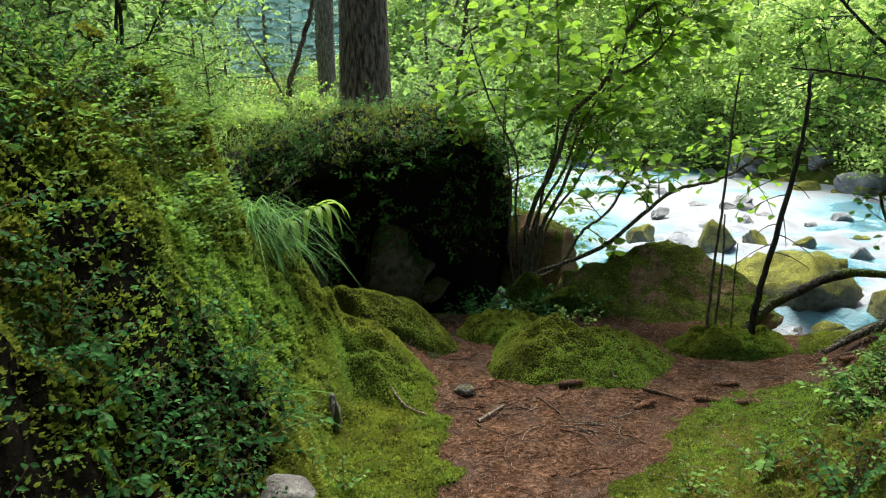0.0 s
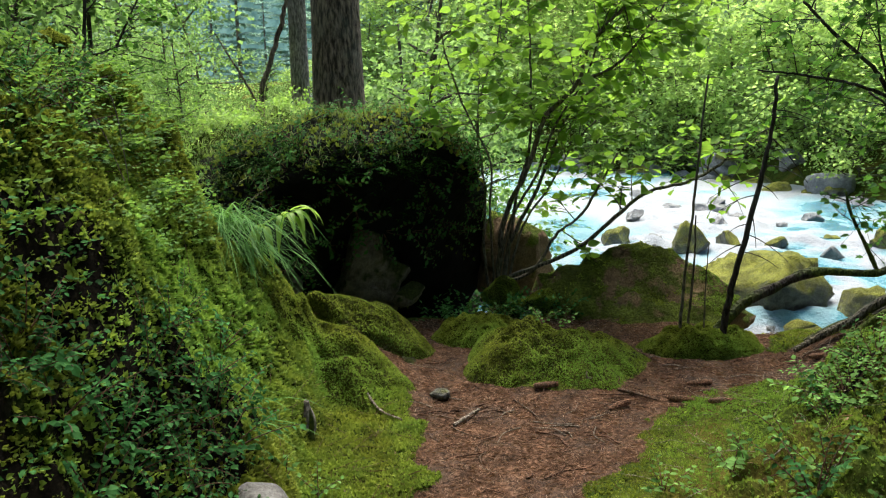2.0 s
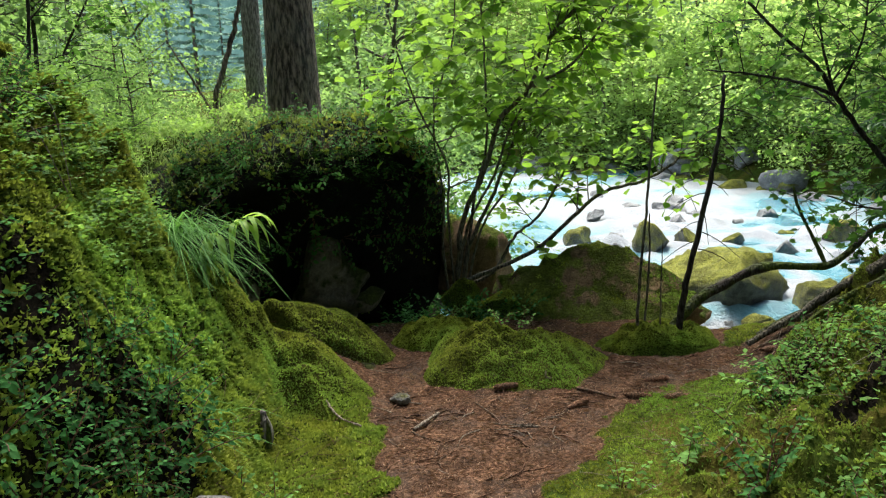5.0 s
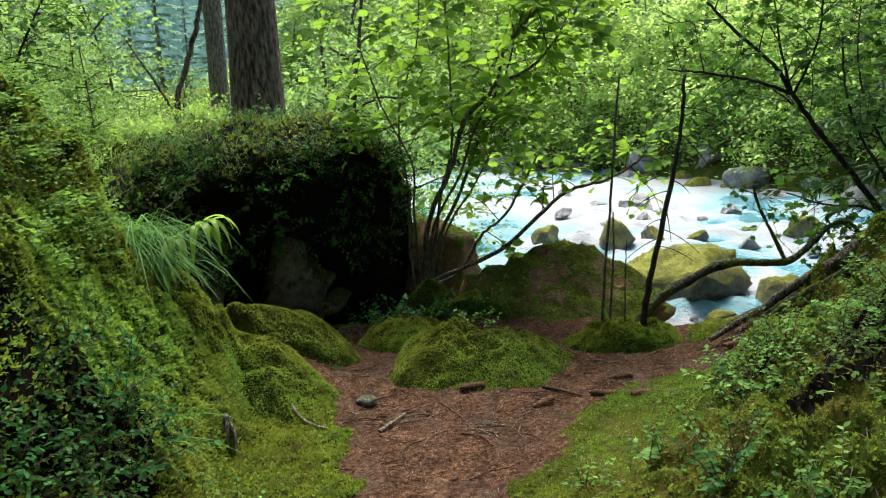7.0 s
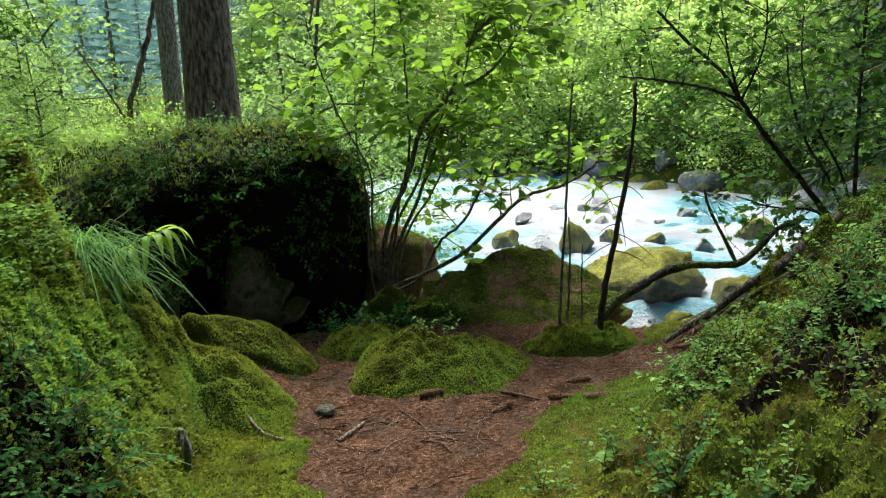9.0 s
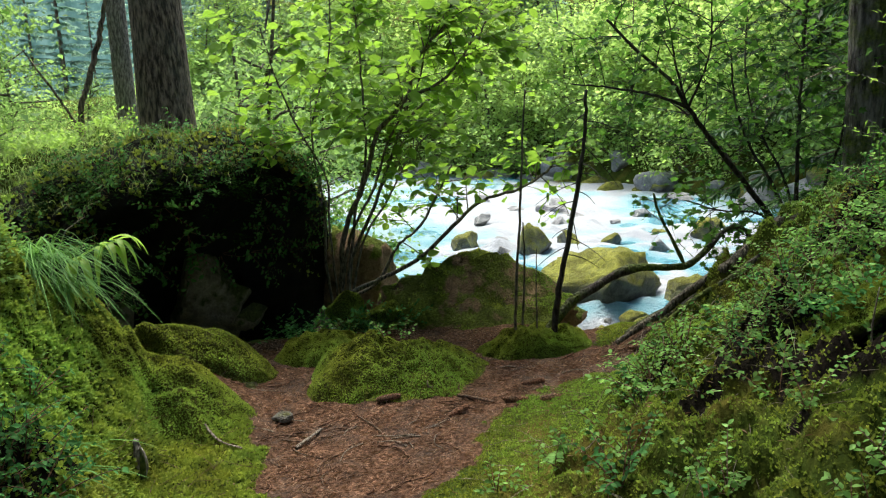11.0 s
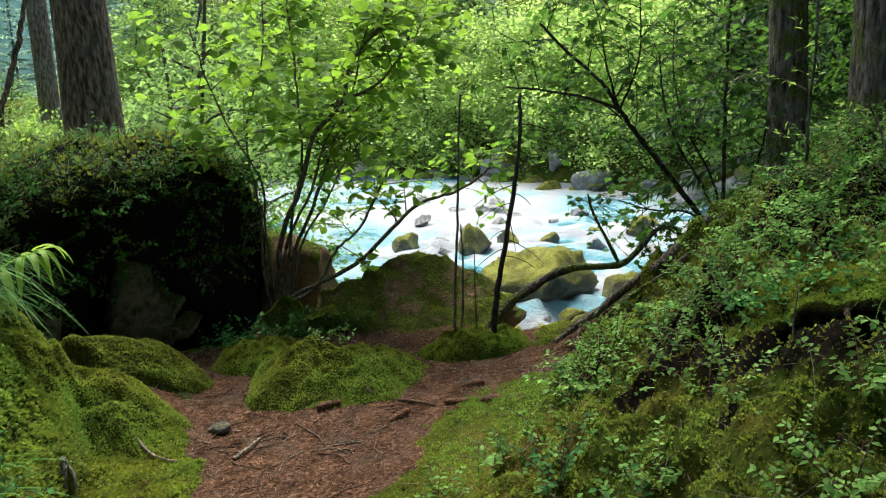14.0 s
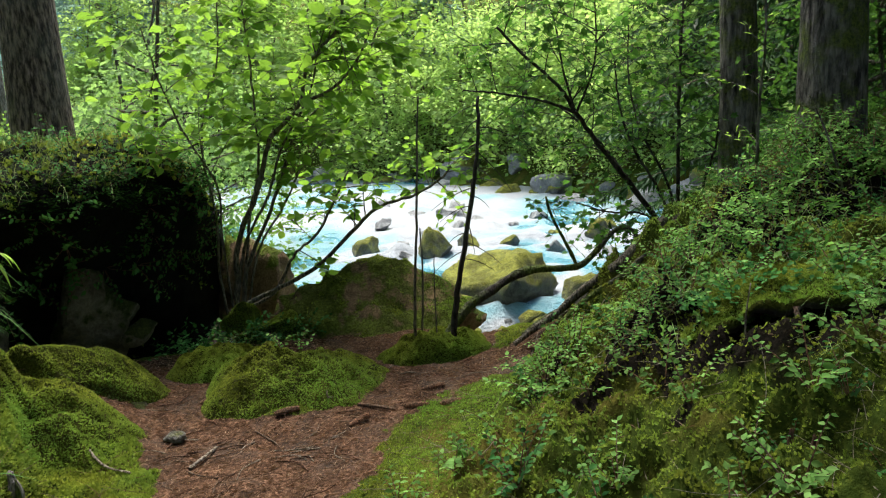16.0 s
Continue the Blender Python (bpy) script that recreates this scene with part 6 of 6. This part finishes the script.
p, n = surface_points(*LIP_SURFACE, 60, g)
undergrowth("lip_growth", "leafy shoots on the moss lip above the hollow", p[:34], n[:34], 37, LEAF_BERRY, 0.15, 0.03, 0.024)
foot = lambda x, y: 1.0 * (1 - (y > 2.9) * (x < 3.3)) * (np.hypot(x - 2.26, y - 2.1) > 0.3) * (x - 1.6 > (y - 1.6) * 0.45) * (near_bank(x, y) < -1.2)
p, n = bank_points(3000, g, (2.7, 5.6), (2.3, 4.7), foot)
undergrowth("trunk_growth", "dark feathery growth round the feet of the trunks", p[:200], n[:200], 36, LEAF_DARK, 0.25, 0.032, 0.020, 4, 0.8)
h = Heap()
p, n = bank_points(6000, g, (2.2, 4.8), (1.6, 4.5), foot)
blades(h, p, n + g.normal(size=p.shape) * 0.5, g.uniform(0.08, 0.26, len(p)), 0.0025, g, 0.7)
tagged(new("bank_grass", h.mesh("bank_grass", MEADOW)), "thin half-dry grass on the crest of the bank", "grass", kind="stuff")

# dry stalks and thin dead twigs caught in the moss of both banks
def stalks(name, label, p, n, seed, material, low, high, wide):
    g = np.random.default_rng(seed)
    h = Heap()
    for k in range(len(p)):
        a = g.uniform(0, 6.3)
        out = np.array([math.cos(a), math.sin(a), 0.0])
        out = out - n[k] * (out @ n[k]) + n[k] * g.uniform(-0.05, 0.5)
        long = g.uniform(low, high)
        t = np.linspace(0, 1, 4)[:, None]
        line = p[k] + n[k] * 0.008 + out * long * t + g.normal(size=3) * 0.15 * long * t ** 2
        tube(h, line, np.linspace(wide, wide * 0.5, 4), 3)
    return tagged(new(name, h.mesh(name, material)), label, "twigs", kind="stuff")


g = np.random.default_rng(99)
p, n = bank_points(2600, g, (0.9, 3.6), (1.2, 4.2), lambda x, y: right(x, y) + 0.3 * bare(x, y))
stalks("dry_stalks", "thin pale dry stalks lying in the moss of the river-side bank", p[:520], n[:520], 1, TWIG_PALE, 0.06, 0.24, 0.0016)
p, n = bank_points(2000, g, (-1.6, 0.1), (1.4, 4.6), bare)
stalks("dry_stalks", "thin brown dry stalks lying in the moss of the steep bank", p[:300], n[:300], 2, TWIG_RED, 0.06, 0.22, 0.0016)
# ================= litter and small things =================
g = np.random.default_rng(811)
h = Heap()
x, y = g.uniform(-0.6, 2.7, 44000), g.uniform(1.6, 5.5, 44000)
k = litter_mask(x, y) > g.uniform(-0.06, 0.9, len(x))
x, y = x[k], y[k]
turn = g.uniform(0, 6.3, len(x))
way = np.stack([np.cos(turn), np.sin(turn), g.normal(size=len(x)) * 0.12], -1)
strew(h, LONG_LEAF, np.stack([x, y, height(x, y) + 0.003], -1), way, np.array([0, 0, 1.0]) + g.normal(size=(len(x), 3)) * 0.3, g.uniform(0.012, 0.045, len(x)), 0.4)
tagged(new("needle_litter", h.mesh("needle_litter", BROWN_LEAF, False)), "dry reddish-brown needles and leaf scraps on the path", "litter", kind="stuff")


def cone(at, turn, seed, long=0.13):
    """A spruce cone: an axis with rings of overlapping scales."""
    g = np.random.default_rng(seed)
    ob = thing("spruce_cone", "brown spruce cone lying on the needle path", "cone", "cones on the path", at=at)
    h = Heap()
    u = np.linspace(0, 1, 12)
    tube(h, np.stack([(u - 0.5) * long, 0 * u, 0 * u], -1), 0.012 * np.sin(np.pi * (0.12 + 0.8 * u)) + 0.004, 8)
    core = part("core", h.mesh("core", CONE), ob)
    h = Heap()
    for r in range(13):
        s = (r + 0.5) / 13
        rad = 0.013 * math.sin(math.pi * (0.12 + 0.78 * s)) + 0.004
        a = np.arange(8) * 2 * np.pi / 8 + r * 0.39
        rim = np.stack([np.zeros(8), np.cos(a), np.sin(a)], -1)
        strew(h, OVAL_LEAF, rim * rad * 0.7 + np.array([(s - 0.5) * long, 0, 0]), rim * 0.55 + np.array([1.0, 0, 0]), rim, 0.02, 1.5)
    part("scale_coat", h.mesh("scale_coat", CONE, False), core)
    ob.rotation_euler = (g.uniform(0, 6), g.uniform(-0.1, 0.1), turn)
    return ob


for k, (x, y, a) in enumerate(((0.31, 4.31, 0.6), (0.69, 3.88, 0.1), (1.55, 3.86, 0.0), (1.36, 3.63, -0.2), (1.53, 3.50, -0.15), (1.02, 3.57, 0.5), (2.3, 4.0, 0.3))):
    cone((x, y, lay(x, y) + 0.012), a, 820 + k)


def stick(points, r, material, label, name="stick", group="sticks on the ground"):
    pts = np.array([(x, y, lay(x, y) + lift) for x, y, lift in points])
    h = Heap()
    line = bend(pts, 5 * len(pts))
    tube(h, line, np.linspace(r, r * 0.6, len(line)), 7, 0.25, int(r * 1e4))
    ob = new(name, h.mesh(name, material, shift=pts[0]))
    ob.location = pts[0]
    return tagged(ob, label, "stick", group)


stick([(-0.35, 3.90, 0.04), (-0.31, 3.78, 0.05), (-0.22, 3.62, 0.02), (-0.1, 3.5, 0.02)], 0.008, TWIG_PALE, "pale curved dead stick on the moss")
stick([(0.16, 3.45, 0.01), (0.30, 3.62, 0.015)], 0.011, TWIG_PALE, "short broken pale stick on the path")
stick([(1.08, 3.80, 0.01), (1.18, 3.70, 0.02), (1.24, 3.62, 0.01)], 0.012, TWIG_RED, "thick brown stick lying on the path")
stick([(0.5, 3.75, 0.006), (0.58, 3.55, 0.008), (0.60, 3.4, 0.006)], 0.004, TWIG_RED, "thin brown twig lying on the path")
for k in range(260):
    x, y = g.uniform(-0.2, 2.4), g.uniform(2.6, 4.5)
    if litter_mask(x, y) > 0.5:
        a, s = g.uniform(0, 6.3), g.uniform(0.06, 0.22)
        stick([(x, y, 0.004), (x + math.cos(a) * s * 0.5, y + math.sin(a) * s * 0.5, 0.010), (x + math.cos(a + 0.3) * s, y + math.sin(a + 0.3) * s, 0.004)], g.uniform(0.0015, 0.005), TWIG_RED if k % 4 else TWIG_PALE, "thin brown twig lying on the path", "twig", "twigs on the path")


def loose(points, r, material, name, label, category, group=""):
    h = Heap()
    line = bend(points, 6 * len(points))
    tube(h, line, np.linspace(r, r * 0.55, len(line)), 7, 0.25, int(r * 1e4) + len(points))
    ob = new(name, h.mesh(name, material, shift=points[0]))
    ob.location = points[0]
    return tagged(ob, label, category, group)


loose([(-1.40, 2.80, 1.55), (-1.36, 2.80, 1.66), (-1.28, 2.86, 1.62), (-1.20, 2.92, 1.52), (-1.15, 2.98, 1.30)], 0.0045, TWIG_PALE, "dead_branch", "pale dead branch hanging over the moss bank", "branch")
loose([(-1.44, 2.95, 1.6), (-1.33, 2.95, 1.70), (-1.20, 2.98, 1.66), (-1.16, 2.99, 1.58), (-1.14, 3.0, 1.30)], 0.004, TWIG_PALE, "dead_branch", "pale dead branch hanging over the moss bank", "branch")
loose([(-1.0, 4.08, 0.85), (-0.92, 4.10, 1.06), (-0.87, 4.11, 1.11), (-0.81, 4.12, 1.15)], 0.004, TWIG_PALE, "dry_stalk", "thin dry stalk standing in the grass tuft", "stalk")
loose([(2.17, 2.05, 0.45), (2.18, 2.05, 0.69), (2.18, 2.05, 0.79), (2.19, 2.04, 0.92)], 0.005, TWIG_PALE, "dead_twig", "bare grey twig standing on the bank", "twig")
loose([(2.22, 2.0, 0.45), (2.30, 2.0, 0.60), (2.38, 1.99, 0.72)], 0.004, TWIG_PALE, "dead_twig", "bare grey twig standing on the bank", "twig")
loose([(2.30, 1.93, 0.84), (2.27, 1.88, 0.73), (2.23, 1.86, 0.45)], 0.010, TWIG_RED, "dead_shoot", "reddish dead shoot hanging in the hollow of the bank", "shoot")
for x, y in ((1.90, 1.56), (1.94, 1.51)):
    z = lay(x, y)
    loose([(x, y, z - 0.02), (x + 0.004, y, z + 0.03), (x + 0.006, y, z + 0.06)], 0.011, TWIG_RED, "broken_peg", "short broken reddish branch stub in the moss", "stub", "stubs on the bank")
# rotten root at the foot of the hummock
rot = thing("rotten_root", "broken rotten root end at the foot of the hummock", "root", at=(0.99, 3.93, 0.01))
h = Heap()
tube(h, bend([(0.16, 0.12, 0.0), (0.07, 0.03, 0.03), (-0.05, -0.02, 0.03)], 14), np.linspace(0.015, 0.009, 14), 10, 0.8, 3)
part("bark", h.mesh("bark", BARK_DARK), rot)
h = Heap()
tube(h, bend([(-0.03, -0.02, 0.03), (-0.06, -0.03, 0.045), (-0.06, -0.03, 0.08)], 8), np.linspace(0.010, 0.003, 8), 6, 0.4, 4)
part("splinter", h.mesh("splinter", TWIG_PALE), rot)

# single plants that stand out
for x, y, z, s, seed, kind in ((0.76, 4.38, 0.25, 1.1, 801, 0), (0.87, 4.33, 0.235, 1.0, 802, 0), (0.25, 5.02, 0.0, 1.1, 803, 1), (0.42, 5.18, 0.0, 1.3, 804, 1), (0.62, 5.25, 0.0, 1.2, 805, 1), (-0.42, 2.75, 0.05, 1.0, 806, 0), (-0.52, 2.62, 0.1, 1.1, 807, 0), (1.15, 2.35, 0.12, 1.1, 809, 1),
                               (1.22, 2.47, 0.1, 1.3, 810, 1), (1.36, 2.50, 0.1, 1.2, 811, 1), (1.12, 2.42, 0.1, 1.1, 813, 1), (0.93, 2.59, 0.05, 1.0, 812, 1), (1.68, 2.72, 0.2, 1.2, 814, 0), (1.55, 2.55, 0.2, 1.1, 815, 1), (1.08, 2.50, 0.1, 1.0, 816, 0), (1.75, 2.45, 0.2, 1.2, 817, 1)):
    ob = sprig("young_plant", "young plant with blue-green leaves in the moss", seed, 5, 0.16, LEAF_FRESH, 0.025 if kind == 0 else 0.029, 0.018 if kind == 0 else 0.021, BERRY_LEAF, 1.3, "young plants in the moss")
    ob.matrix_basis = moved(x, y, max(z, lay(x, y)), seed, s)

# pale fallen petal-like leaf
flower_z = lay(1.5, 2.36)
h = Heap()
strew(h, ROUND_LEAF, np.tile([[1.5, 2.36, flower_z + 0.035]], (4, 1)), np.array([(1, 0, .3), (-1, .2, .2), (.2, 1, .4), (.1, -1, .1)]), np.tile([[0, -0.5, 1.0]], (4, 1)), 0.024)
tagged(new("fallen_blossom", h.mesh("fallen_blossom", PETAL, False)), "pale pink fallen blossom lying on the moss", "blossom")

# grey broken wood end standing in the moss at the foot of the bank
z = lay(-0.54, 3.30)
stub = thing("wood_stub", "weathered grey-brown broken stub standing in the moss", "stub", at=(-0.54, 3.30, z))
h = Heap()
tube(h, bend([(0, 0, -0.08), (0.01, -0.01, 0.04), (0.0, 0.0, 0.11)], 12), np.linspace(0.028, 0.012, 12), 10, 0.8, 21)
part("heartwood", h.mesh("heartwood", BARK_GREY), stub)
h = Heap()
tube(h, bend([(0.02, -0.03, -0.06), (0.025, -0.035, 0.03), (0.02, -0.02, 0.08)], 10), np.linspace(0.022, 0.006, 10), 7, 0.6, 22)
part("splinter", h.mesh("splinter", BARK_LOG), stub)
